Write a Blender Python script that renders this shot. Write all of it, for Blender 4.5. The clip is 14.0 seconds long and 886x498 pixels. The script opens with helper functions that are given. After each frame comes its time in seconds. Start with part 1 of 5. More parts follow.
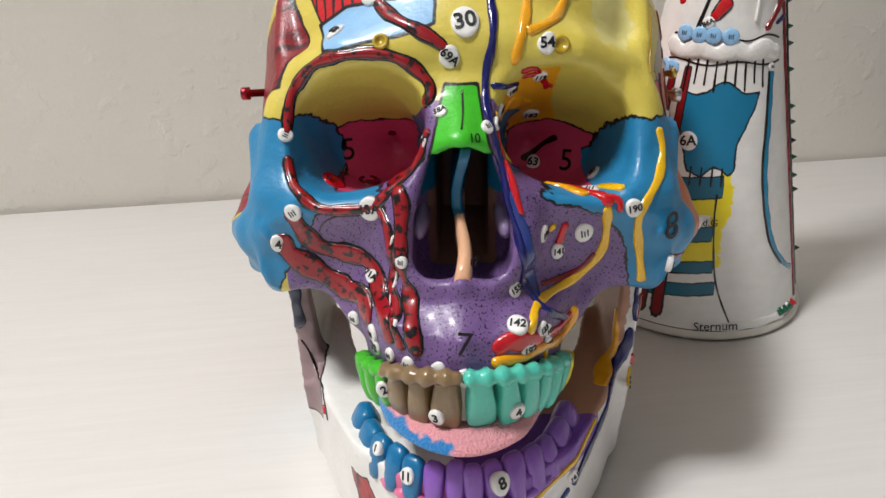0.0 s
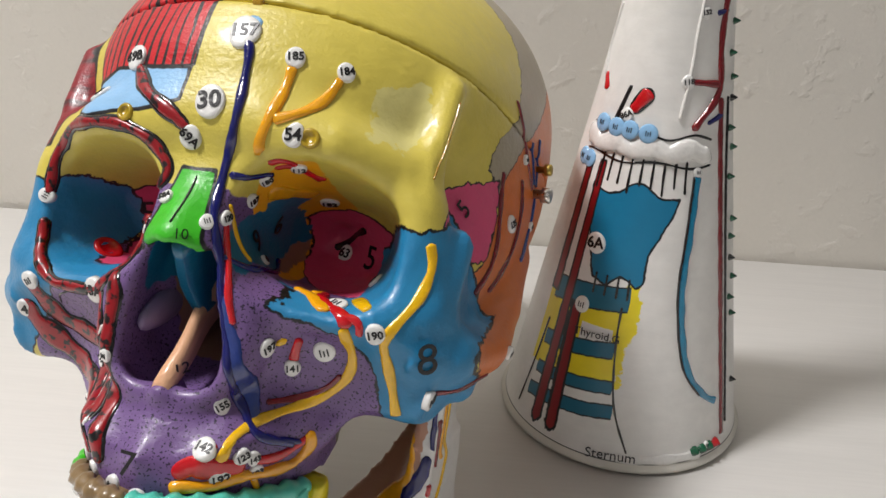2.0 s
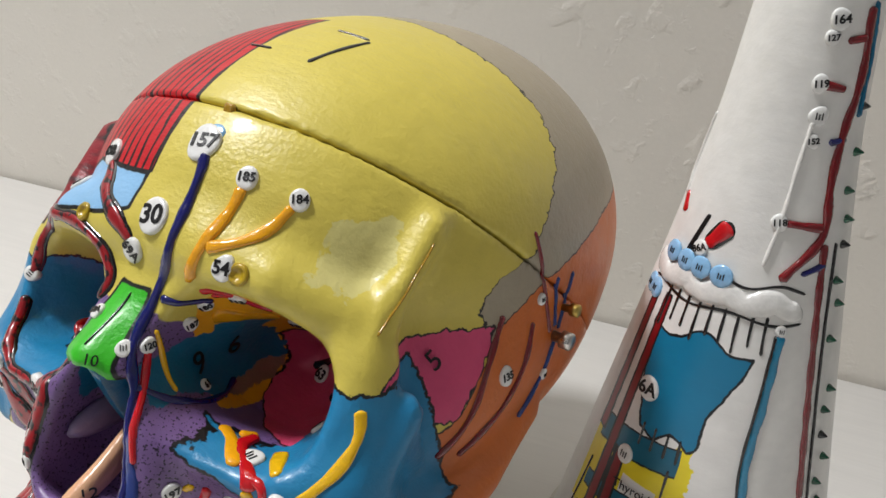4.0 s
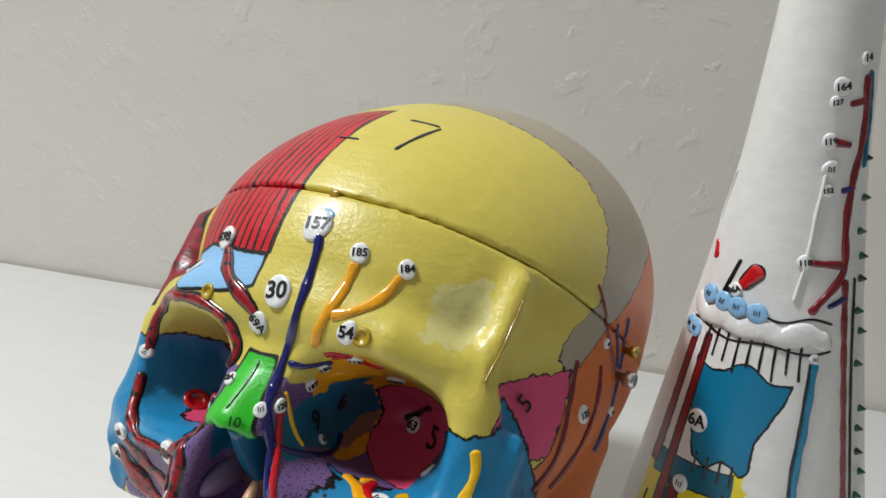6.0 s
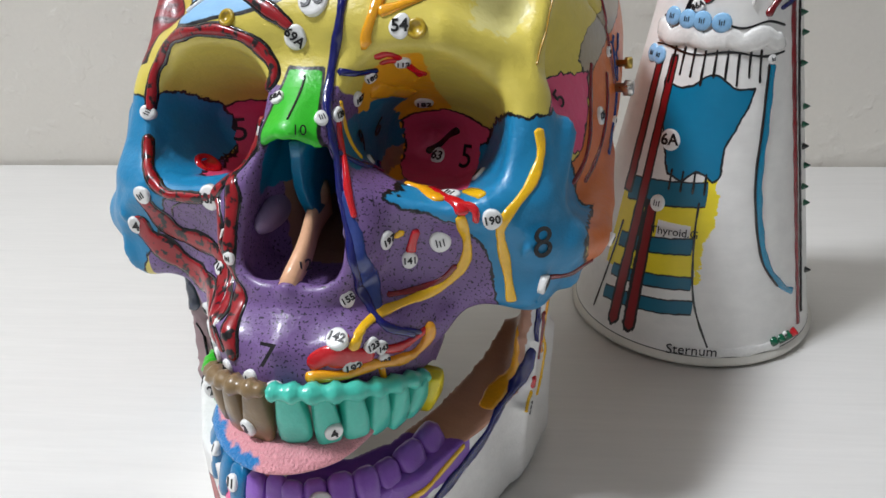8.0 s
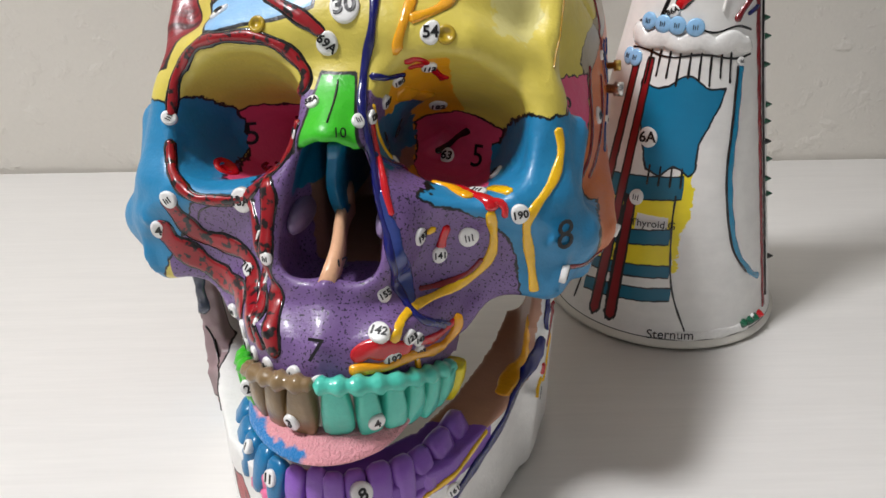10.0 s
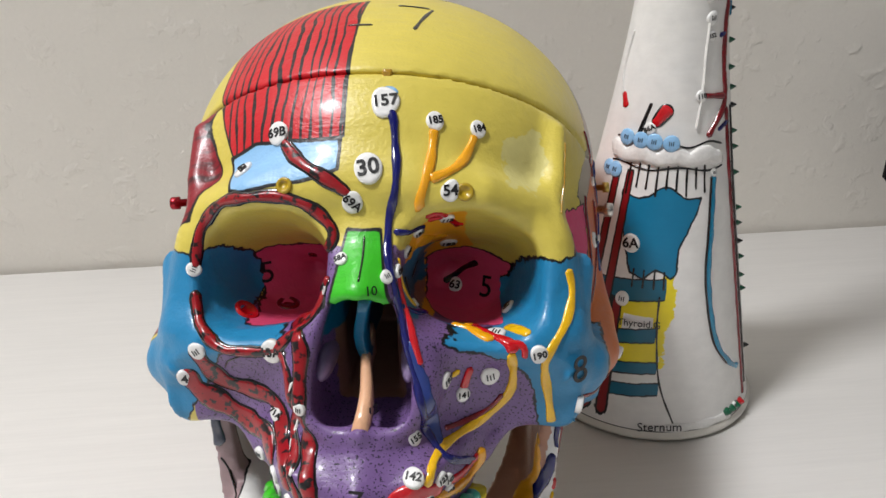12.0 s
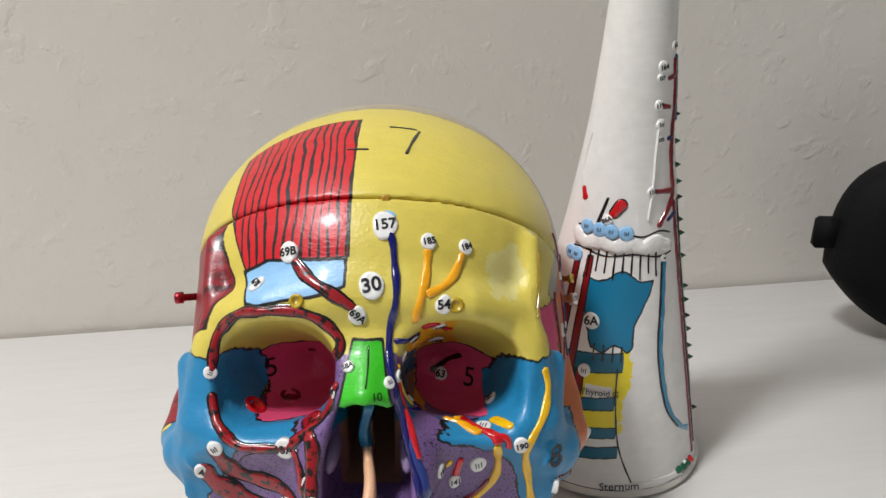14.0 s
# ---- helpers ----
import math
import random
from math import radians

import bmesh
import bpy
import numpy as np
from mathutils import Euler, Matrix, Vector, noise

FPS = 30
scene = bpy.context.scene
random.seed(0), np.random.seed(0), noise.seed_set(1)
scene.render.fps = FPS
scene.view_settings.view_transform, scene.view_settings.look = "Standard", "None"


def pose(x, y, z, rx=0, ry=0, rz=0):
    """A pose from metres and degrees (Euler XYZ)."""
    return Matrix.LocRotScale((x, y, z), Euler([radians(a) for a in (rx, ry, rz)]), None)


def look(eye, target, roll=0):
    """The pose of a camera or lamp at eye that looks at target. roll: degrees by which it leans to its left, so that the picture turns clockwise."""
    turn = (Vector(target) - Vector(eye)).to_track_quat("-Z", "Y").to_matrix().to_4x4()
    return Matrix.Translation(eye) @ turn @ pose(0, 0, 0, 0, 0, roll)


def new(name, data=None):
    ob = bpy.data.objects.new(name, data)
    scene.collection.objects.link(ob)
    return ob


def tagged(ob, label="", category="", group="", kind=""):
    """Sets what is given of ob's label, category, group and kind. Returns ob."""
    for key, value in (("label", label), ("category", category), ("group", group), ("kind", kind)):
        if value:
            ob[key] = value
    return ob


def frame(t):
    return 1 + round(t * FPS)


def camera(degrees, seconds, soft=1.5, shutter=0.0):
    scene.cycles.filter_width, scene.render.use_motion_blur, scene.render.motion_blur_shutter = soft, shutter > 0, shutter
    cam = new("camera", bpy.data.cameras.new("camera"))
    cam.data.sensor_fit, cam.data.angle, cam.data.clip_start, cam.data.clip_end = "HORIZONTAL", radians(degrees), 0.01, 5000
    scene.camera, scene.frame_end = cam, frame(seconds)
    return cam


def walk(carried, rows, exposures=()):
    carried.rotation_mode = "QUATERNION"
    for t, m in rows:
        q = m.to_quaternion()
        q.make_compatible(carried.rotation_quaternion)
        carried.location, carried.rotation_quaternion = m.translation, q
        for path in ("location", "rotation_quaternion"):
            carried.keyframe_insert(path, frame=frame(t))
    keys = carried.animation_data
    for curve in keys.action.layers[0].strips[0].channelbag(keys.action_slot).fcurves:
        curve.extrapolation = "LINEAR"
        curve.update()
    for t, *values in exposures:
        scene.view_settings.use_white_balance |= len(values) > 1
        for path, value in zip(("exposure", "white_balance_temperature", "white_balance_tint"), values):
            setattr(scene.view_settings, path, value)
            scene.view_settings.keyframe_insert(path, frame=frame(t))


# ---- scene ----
cam = camera(60.33, 14.0)
PATH = [
    (0, (-0.00920, -0.21207, 0.18014), (-0.00099, 0.05841, 0.05064), -1.55),
    (0.5, (-0.00027, -0.21600, 0.18097), (-0.01247, 0.05243, 0.04756), -0.95),
    (1, (0.02139, -0.21473, 0.17812), (-0.00295, 0.05251, 0.04399), -0.06),
    (1.5, (0.05582, -0.20021, 0.17523), (0.02400, 0.06861, 0.04590), 1.22),
    (2, (0.08471, -0.17356, 0.19109), (0.04327, 0.09693, 0.06815), 2.40),
    (2.5, (0.10393, -0.14400, 0.19891), (0.04851, 0.12449, 0.07709), 4.93),
    (2.7, (0.10354, -0.13831, 0.21042), (0.03713, 0.12791, 0.08912), 5.22),
    (4.8, (0.13093, -0.11751, 0.21666), (0.00905, 0.12615, 0.09107), 3.34),
    (5, (0.13088, -0.12397, 0.22836), (0.00869, 0.12526, 0.11454), 3.22),
    (5.5, (0.12774, -0.13900, 0.24058), (0.00746, 0.11818, 0.14368), 2.31),
    (6, (0.10737, -0.15211, 0.22200), (-0.00248, 0.10744, 0.11919), 1.06),
    (6.5, (0.09157, -0.16340, 0.21024), (0.00297, 0.10026, 0.09784), 0.58),
    (7, (0.08136, -0.16733, 0.19436), (0.01546, 0.09937, 0.07382), -0.28),
    (7.5, (0.06555, -0.18191, 0.18466), (0.01097, 0.08141, 0.05168), -1.46),
    (8, (0.06287, -0.18678, 0.17800), (0.01820, 0.07509, 0.03863), -1.79),
    (8.2, (0.06264, -0.18756, 0.17392), (0.02226, 0.07386, 0.03239), -1.65),
    (10.3, (0.03387, -0.19967, 0.18574), (0.02200, 0.06659, 0.04802), -0.59),
    (10.5, (0.03185, -0.19996, 0.19126), (0.02209, 0.06812, 0.05694), -0.62),
    (11, (0.02932, -0.19824, 0.20077), (0.02453, 0.07326, 0.07323), -0.32),
    (11.5, (0.02537, -0.19879, 0.20892), (0.02440, 0.07485, 0.08596), -0.45),
    (12, (0.01926, -0.19717, 0.20950), (0.02469, 0.07603, 0.08567), -0.85),
    (12.5, (0.01352, -0.19404, 0.20634), (0.02747, 0.07683, 0.07814), -0.72),
    (13, (0.01064, -0.19165, 0.20541), (0.03039, 0.07744, 0.07425), -0.48),
    (13.5, (0.00557, -0.19776, 0.22440), (0.02833, 0.07257, 0.09632), -0.22),
    (14, (0.00569, -0.21270, 0.24306), (0.03204, 0.06322, 0.12829), 0.43),
]
LIGHT = [(0, -0.04, 6500, 10), (2.5, 0.0, 6550, 10), (5.0, -0.10, 6200, 6), (5.5, -0.12, 6150, 5), (8.0, 0.02, 6000, 8), (10.4, 0.0, 6350, 10), (14, -0.04, 6350, 9)]
walk(cam, [(t, look(eye, target, roll)) for t, eye, target, roll in PATH], LIGHT)

from mathutils import bvhtree
import functools

# ---- world and light ----
world = bpy.data.worlds.new("world")
scene.world = world
world.use_nodes = True
bg = world.node_tree.nodes["Background"]
bg.inputs["Color"].default_value = (1.0, 0.98, 0.95, 1)
bg.inputs["Strength"].default_value = 0.15


def area_lamp(name, eye, target, w, h, power, colour):
    lamp = bpy.data.lights.new(name, "AREA")
    lamp.shape, lamp.size, lamp.size_y, lamp.energy, lamp.color = "RECTANGLE", w, h, power, colour
    ob = new(name, lamp)
    ob.matrix_world = look(eye, target)
    return ob


area_lamp("ceiling_lamp", (-1.28, -0.43, 2.75), (0.05, 0.05, 0.08), 0.42, 0.42, 84, (1.0, 0.985, 0.985))

# ---- materials ----
MATS = {}


def srgb(r, g, b):
    f = lambda c: (c / 255 / 12.92) if c <= 10 else ((c / 255 + 0.055) / 1.055) ** 2.4
    return (f(r), f(g), f(b), 1)


class Nodes:
    """Short hand for building a material's nodes."""

    def __init__(self, name):
        self.mat = bpy.data.materials.new(name)
        self.mat.use_nodes = True
        self.t = self.mat.node_tree
        self.out = self.t.nodes["Principled BSDF"]

    def add(self, kind, **values):
        n = self.t.nodes.new(kind)
        for key, v in values.items():
            n.inputs[key].default_value = v
        return n

    def link(self, a, b):
        self.t.links.new(a, b)

    def math(self, op, a, b=None, c=None, clamp=False):
        n = self.t.nodes.new("ShaderNodeMath")
        n.operation, n.use_clamp = op, clamp
        for i, v in enumerate((a, b, c)):
            if v is None:
                continue
            if isinstance(v, (int, float)):
                n.inputs[i].default_value = v
            else:
                self.link(v, n.inputs[i])
        return n.outputs[0]

    def coords(self):
        return self.t.nodes.new("ShaderNodeTexCoord").outputs["Object"]

    def noise(self, scale, detail=3.0, vec=None, rough=0.55):
        n = self.add("ShaderNodeTexNoise", Scale=scale, Detail=detail, Roughness=rough)
        self.link(vec if vec is not None else self.coords(), n.inputs["Vector"])
        return n.outputs["Fac"]

    def stretch(self, sx, sy, sz):
        n = self.t.nodes.new("ShaderNodeMapping")
        n.inputs["Scale"].default_value = (sx, sy, sz)
        self.link(self.coords(), n.inputs["Vector"])
        return n.outputs["Vector"]

    def mix(self, fac, a, b):
        n = self.t.nodes.new("ShaderNodeMix")
        n.data_type = "RGBA"
        for sock, v in ((n.inputs["Factor"], fac), (n.inputs[6], a), (n.inputs[7], b)):
            if isinstance(v, (int, float)):
                sock.default_value = v
            elif isinstance(v, tuple):
                sock.default_value = v
            else:
                self.link(v, sock)
        return n.outputs[2]

    def vary(self, colour, fac, amount):
        """colour, lighter and darker by amount where fac runs from 0 to 1."""
        n = self.t.nodes.new("ShaderNodeHueSaturation")
        self.link(self.math("MULTIPLY_ADD", fac, 2 * amount, 1 - amount), n.inputs["Value"])
        if isinstance(colour, tuple):
            n.inputs["Color"].default_value = colour
        else:
            self.link(colour, n.inputs["Color"])
        return n.outputs["Color"]

    def attr(self, name):
        n = self.t.nodes.new("ShaderNodeAttribute")
        n.attribute_name = name
        return n.outputs["Fac"]

    def bump(self, height, strength, distance):
        n = self.add("ShaderNodeBump", Strength=strength, Distance=distance)
        self.link(height, n.inputs["Height"])
        self.link(n.outputs["Normal"], self.out.inputs["Normal"])

    def done(self, colour, rough=0.35, coat=0.0):
        o = self.out
        if isinstance(colour, tuple):
            o.inputs["Base Color"].default_value = colour
        else:
            self.link(colour, o.inputs["Base Color"])
        if isinstance(rough, (int, float)):
            o.inputs["Roughness"].default_value = rough
        else:
            self.link(rough, o.inputs["Roughness"])
        o.inputs["Coat Weight"].default_value = coat
        o.inputs["Coat Roughness"].default_value = 0.12
        return self.mat


def paint(name, colour, rough=0.28, coat=0.3, grain=0.10, relief=0.25):
    """Brushed-on craft paint."""
    if name not in MATS:
        k = Nodes(name)
        a, b = k.noise(260, 4), k.noise(900, 2)
        k.bump(k.math("ADD", a, k.math("MULTIPLY", b, 0.3)), relief, 0.0012)
        MATS[name] = k.done(k.vary(k.vary(colour, a, grain), b, grain * 0.6), rough, coat)
    return MATS[name]


def metal(name, colour, rough):
    k = Nodes(name)
    k.out.inputs["Metallic"].default_value = 1.0
    n = k.noise(700, 3)
    k.bump(n, 0.15, 0.0005)
    return k.done(k.vary(colour, n, 0.1), k.math("MULTIPLY_ADD", n, 0.2, rough))


def table_material():
    k = Nodes("white_grained_laminate")
    v = k.stretch(9, 160, 9)
    g = k.noise(1.0, 5, v, 0.65)
    s = k.noise(5, 3)
    f = k.noise(1.0, 2, k.stretch(40, 700, 40))
    c = k.vary(k.vary(k.vary((0.80, 0.78, 0.75, 1), g, 0.07), s, 0.03), f, 0.04)
    k.bump(k.math("ADD", g, k.math("MULTIPLY", f, 0.5)), 0.12, 0.0006)
    return k.done(c, k.math("MULTIPLY_ADD", g, 0.15, 0.34))


def wall_material():
    k = Nodes("knockdown_wall_paint")
    a, b, c = k.noise(52, 4, rough=0.6), k.noise(120, 3), k.noise(420, 3)
    blobs = k.math("SMOOTH_MIN", k.math("MAXIMUM", k.math("SUBTRACT", a, 0.56), 0.0), 0.10, 0.05)
    pits = k.math("MAXIMUM", k.math("SUBTRACT", b, 0.62), 0.0)
    h = k.math("ADD", k.math("MULTIPLY_ADD", blobs, 2.6, k.math("MULTIPLY", pits, 1.4)), k.math("MULTIPLY", c, 0.10))
    k.bump(h, 0.5, 0.002)
    return k.done(k.vary(k.vary((0.79, 0.75, 0.68, 1), k.noise(6, 3), 0.05), c, 0.03), 0.6)


# ---- mesh helpers ----
def mesh_object(name, bm, material=None, parent=None, label="", smooth=True):
    me = bpy.data.meshes.new(name)
    bm.normal_update()
    bm.to_mesh(me)
    bm.free()
    if smooth:
        me.polygons.foreach_set("use_smooth", [True] * len(me.polygons))
    if material:
        me.materials.append(material)
    ob = new(name, me)
    if parent:
        ob.parent = parent
    if label:
        tagged(ob, label)
    return ob


def part(name, bm, material, parent, label=""):
    return mesh_object(name, bm, material, parent, label)


def box(bm, lo, hi):
    v = [bm.verts.new((x, y, z)) for x in (lo[0], hi[0]) for y in (lo[1], hi[1]) for z in (lo[2], hi[2])]
    for q in ((0, 1, 3, 2), (4, 6, 7, 5), (0, 4, 5, 1), (2, 3, 7, 6), (0, 2, 6, 4), (1, 5, 7, 3)):
        bm.faces.new([v[i] for i in q])
    bmesh.ops.recalc_face_normals(bm, faces=bm.faces)
    return bm


def lathe(profile, n=64, closed=True):
    """A turned form about z from (radius, height) pairs."""
    bm = bmesh.new()
    rings = [[bm.verts.new((r * math.cos(2 * math.pi * i / n), r * math.sin(2 * math.pi * i / n), z)) for i in range(n)] for r, z in profile]
    for a, b in zip(rings, rings[1:]):
        for i in range(n):
            bm.faces.new((a[i], a[(i + 1) % n], b[(i + 1) % n], b[i]))
    if closed:
        bm.faces.new(rings[0][::-1])
        bm.faces.new(rings[-1])
    return bm


def surface_nets(field, lo, step):
    """Vertices and quads of the zero surface of a sampled field (negative inside)."""
    s = field < 0
    nx, ny, nz = field.shape
    corner = [(i, j, k) for i in (0, 1) for j in (0, 1) for k in (0, 1)]
    cut = lambda a, i, j, k: a[i : nx - 1 + i, j : ny - 1 + j, k : nz - 1 + k]
    total = np.zeros((nx - 1, ny - 1, nz - 1), np.int8)
    for c in corner:
        total += cut(s, *c)
    live = np.argwhere((total > 0) & (total < 8))
    number = np.full((nx - 1, ny - 1, nz - 1), -1, np.int32)
    number[tuple(live.T)] = np.arange(len(live))
    values = {c: field[tuple((live + c).T)] for c in corner}
    place, count = np.zeros((len(live), 3)), np.zeros(len(live))
    for a in corner:
        for axis in range(3):
            if a[axis]:
                continue
            b = tuple(v + (n == axis) for n, v in enumerate(a))
            va, vb = values[a], values[b]
            on = (va < 0) != (vb < 0)
            t = np.where(on, va / np.where(on, va - vb, 1), 0)
            p = np.tile(np.array(a, float), (len(live), 1))
            p[:, axis] += t
            place += np.where(on[:, None], p, 0)
            count += on
    verts = lo + step * (live + place / count[:, None])
    faces = []
    for axis in range(3):
        u, v = (axis + 1) % 3, (axis + 2) % 3
        n0 = [slice(1, -1)] * 3
        n0[axis] = slice(0, -1)
        n1 = list(n0)
        n1[axis] = slice(1, None)
        a, b = s[tuple(n0)], s[tuple(n1)]
        for flip, where in ((False, a & ~b), (True, b & ~a)):
            e = np.argwhere(where)
            for m in range(3):
                if m != axis:
                    e[:, m] += 1
            off = np.zeros((4, 3), int)
            off[1, u] = off[2, u] = off[2, v] = off[3, v] = -1
            q = np.stack([number[tuple((e + o).T)] for o in off], 1)
            faces.append(q[:, ::-1] if flip else q)
    return verts, np.concatenate(faces)


def grid(lo, hi, step):
    axes = [np.arange(a, b + step, step) for a, b in zip(lo, hi)]
    return np.meshgrid(*axes, indexing="ij", sparse=True)


def ball(x, y, z, c, r):
    """An ellipsoid's rough distance."""
    k = np.sqrt(((x - c[0]) / r[0]) ** 2 + ((y - c[1]) / r[1]) ** 2 + ((z - c[2]) / r[2]) ** 2)
    return (k - 1) * min(r)


def rod(x, y, z, a, b, ra, rb=None):
    """A capsule from a to b whose radius runs from ra to rb."""
    rb = ra if rb is None else rb
    d = np.subtract(b, a)
    h = np.clip(((x - a[0]) * d[0] + (y - a[1]) * d[1] + (z - a[2]) * d[2]) / (d @ d), 0, 1)
    return np.sqrt((x - a[0] - h * d[0]) ** 2 + (y - a[1] - h * d[1]) ** 2 + (z - a[2] - h * d[2]) ** 2) - (ra + (rb - ra) * h)


def chain(x, y, z, points, radii):
    d = None
    for a, b, ra, rb in zip(points, points[1:], radii, radii[1:]):
        e = rod(x, y, z, a, b, ra, rb)
        d = e if d is None else np.minimum(d, e)
    return d


def melt(a, b, k):
    """Smooth union."""
    h = np.clip(0.5 + 0.5 * (b - a) / k, 0, 1)
    return b + (a - b) * h - k * h * (1 - h)


def carve(a, b, k):
    return -melt(-a, b, k)


# ---- skull form, in its own frame: x to its left side, y to the back, z up from the table ----
def orbit(ax, y, z):
    """1 on the wall of the eye socket, less inside it; its roof comes down and its outer wall in towards the back."""
    along = [-0.018, -0.010, 0.0, 0.010, 0.0134, 0.019, 0.024]
    cx = np.interp(y, along, [0.0292, 0.0285, 0.0270, 0.0250, 0.0235, 0.021, 0.021])
    cz = np.interp(y, along, [0.1222, 0.1190, 0.1130, 0.1085, 0.1075, 0.1040, 0.1040])
    hw = np.interp(y, along, [0.0200, 0.0190, 0.0165, 0.0145, 0.0118, 0.0060, 0.0012])
    hh = np.interp(y, along, [0.0170, 0.0172, 0.0158, 0.0118, 0.0102, 0.0060, 0.0012])
    lean = np.clip((y + 0.018) / 0.016, 0, 1) * 0.35
    dx, dz = ax - cx - lean * (z - cz), z - cz + 0.16 * (ax - cx)
    return ((np.abs(dx) / hw) ** 2.5 + (np.abs(dz) / hh) ** 2.5) ** 0.4


def sheet(x, y, z, a, b, c, r):
    """A flat three-cornered plate with rounded edges of radius r."""
    a, b, c = np.array(a), np.array(b), np.array(c)
    n = np.cross(b - a, c - a)
    n = n / np.linalg.norm(n)
    far = np.abs((x - a[0]) * n[0] + (y - a[1]) * n[1] + (z - a[2]) * n[2])
    out = None
    for p, q in ((a, b), (b, c), (c, a)):
        m = np.cross(q - p, n)
        m = m / np.linalg.norm(m)
        e = (x - p[0]) * m[0] + (y - p[1]) * m[1] + (z - p[2]) * m[2]
        out = e if out is None else np.maximum(out, e)
    return np.sqrt(far**2 + np.maximum(out, 0) ** 2) - r


def cranium_field(x, y, z):
    ax = np.abs(x)
    d = ball(x, y, z, (0, 0.0825, 0.1155), (0.0722, 0.0836, 0.0640))
    d = melt(d, ball(x, y, z, (0, 0.044, 0.136), (0.0545, 0.0535, 0.0415)), 0.02)
    d = melt(d, ball(ax, y, z, (0.044, 0.056, 0.099), (0.026, 0.046, 0.026)), 0.012)
    d = melt(d, ball(ax, y, z, (0.014, 0.022, 0.080), (0.026, 0.03, 0.0185)), 0.008)
    d = melt(d, ball(ax, y, z, (0.040, 0.030, 0.097), (0.0235, 0.032, 0.025)), 0.01)
    # brow, outer corner, temporal line
    d = melt(d, chain(ax, y, z, [(0.0, -0.004, 0.141), (0.012, -0.006, 0.141), (0.03, -0.006, 0.139), (0.043, 0.001, 0.132), (0.049, 0.0, 0.122)], [0.007, 0.0065, 0.0055, 0.0055, 0.0055]), 0.008)
    d = melt(d, chain(ax, y, z, [(0.049, 0.001, 0.124), (0.0515, 0.009, 0.138), (0.0525, 0.021, 0.149)], [0.003, 0.002, 0.001]), 0.008)
    # middle of the face
    d = melt(d, ball(ax, y, z, (0.016, 0.018, 0.108), (0.034, 0.045, 0.030)), 0.01)
    d = melt(d, ball(ax, y, z, (0.020, -0.006, 0.088), (0.020, 0.0225, 0.021)), 0.008)
    # outer rim of the orbit, cheekbone and arch
    d = melt(d, chain(ax, y, z, [(0.049, 0.0, 0.122), (0.052, -0.004, 0.112), (0.052, -0.011, 0.101)], [0.0055, 0.006, 0.007]), 0.005)
    d = melt(d, chain(ax, y, z, [(0.052, -0.009, 0.10), (0.0575, -0.0072, 0.09), (0.053, -0.010, 0.078)], [0.007, 0.0075, 0.0055]), 0.006)
    d = melt(d, chain(ax, y, z, [(0.060, -0.008, 0.088), (0.067, 0.004, 0.084), (0.069, 0.022, 0.087), (0.067, 0.045, 0.092)], [0.0065, 0.0052, 0.0045, 0.005]), 0.006)
    A, B, C, D = (0.0505, -0.0035, 0.122), (0.0592, 0.002, 0.1135), (0.0578, 0.008, 0.093), (0.0685, 0.006, 0.0845)
    E, F, G, H = (0.062, -0.005, 0.0775), (0.0485, -0.0135, 0.0755), (0.0462, -0.0195, 0.1005), (0.0562, -0.0143, 0.092)
    for p, q in ((A, B), (B, C), (C, D), (D, E), (E, F), (F, G), (G, A)):
        d = melt(d, sheet(ax, y, z, p, q, H, 0.0026), 0.003)
    d = melt(d, ball(ax, y, z, (0.055, 0.028, 0.090), (0.010, 0.018, 0.014)), 0.006)
    # lower rim of the orbit, side of the nose
    d = melt(d, chain(ax, y, z, [(0.048, -0.014, 0.101), (0.036, -0.020, 0.102), (0.022, -0.020, 0.106), (0.0125, -0.017, 0.116), (0.010, -0.011, 0.13)], [0.006, 0.0055, 0.005, 0.0045, 0.0045]), 0.005)
    d = melt(d, chain(ax, y, z, [(0.010, -0.017, 0.124), (0.0135, -0.0265, 0.108), (0.0162, -0.031, 0.094)], [0.004, 0.0045, 0.0055]), 0.005)
    d = melt(d, chain(ax, y, z, [(0.05, -0.014, 0.077), (0.038, -0.020, 0.071), (0.033, -0.022, 0.069)], [0.006, 0.0055, 0.005]), 0.008)
    # tooth-bearing arch and palate
    r = np.sqrt((x / 0.0262) ** 2 + ((y + 0.012) / 0.0375) ** 2)
    drop = np.clip(y + 0.052, 0, 0.035)
    arch = np.maximum(np.maximum((r - 1.0) * 0.029, np.abs(z - 0.0735 + 0.19 * drop) - 0.0025 - 0.19 * drop), y + 0.004)
    d = melt(d, arch - 0.0035, 0.008)
    d = melt(d, rod(x, y, z, (0, -0.034, 0.084), (0, -0.043, 0.073), 0.0045), 0.008)
    # nasal bones
    d = melt(d, chain(ax, y, z, [(0.0, -0.004, 0.134), (0.0, -0.0165, 0.1265), (0.0, -0.0287, 0.1214)], [0.006, 0.005, 0.0042]), 0.005)
    d = melt(d, chain(ax, y, z, [(0.004, -0.006, 0.132), (0.0042, -0.015, 0.125), (0.0053, -0.0272, 0.1200)], [0.004, 0.0035, 0.0026]), 0.005)
    d = melt(d, ball(x, y, z, (0, -0.026, 0.077), (0.021, 0.0150, 0.012)), 0.010)
    d = melt(d, ball(ax, y, z, (0.041, -0.010, 0.088), (0.015, 0.010, 0.014)), 0.008)
    # hollow of the cheek over the teeth
    d = carve(d, ball(ax, y, z, (0.0305, -0.0375, 0.089), (0.0095, 0.0105, 0.0105)), 0.008)
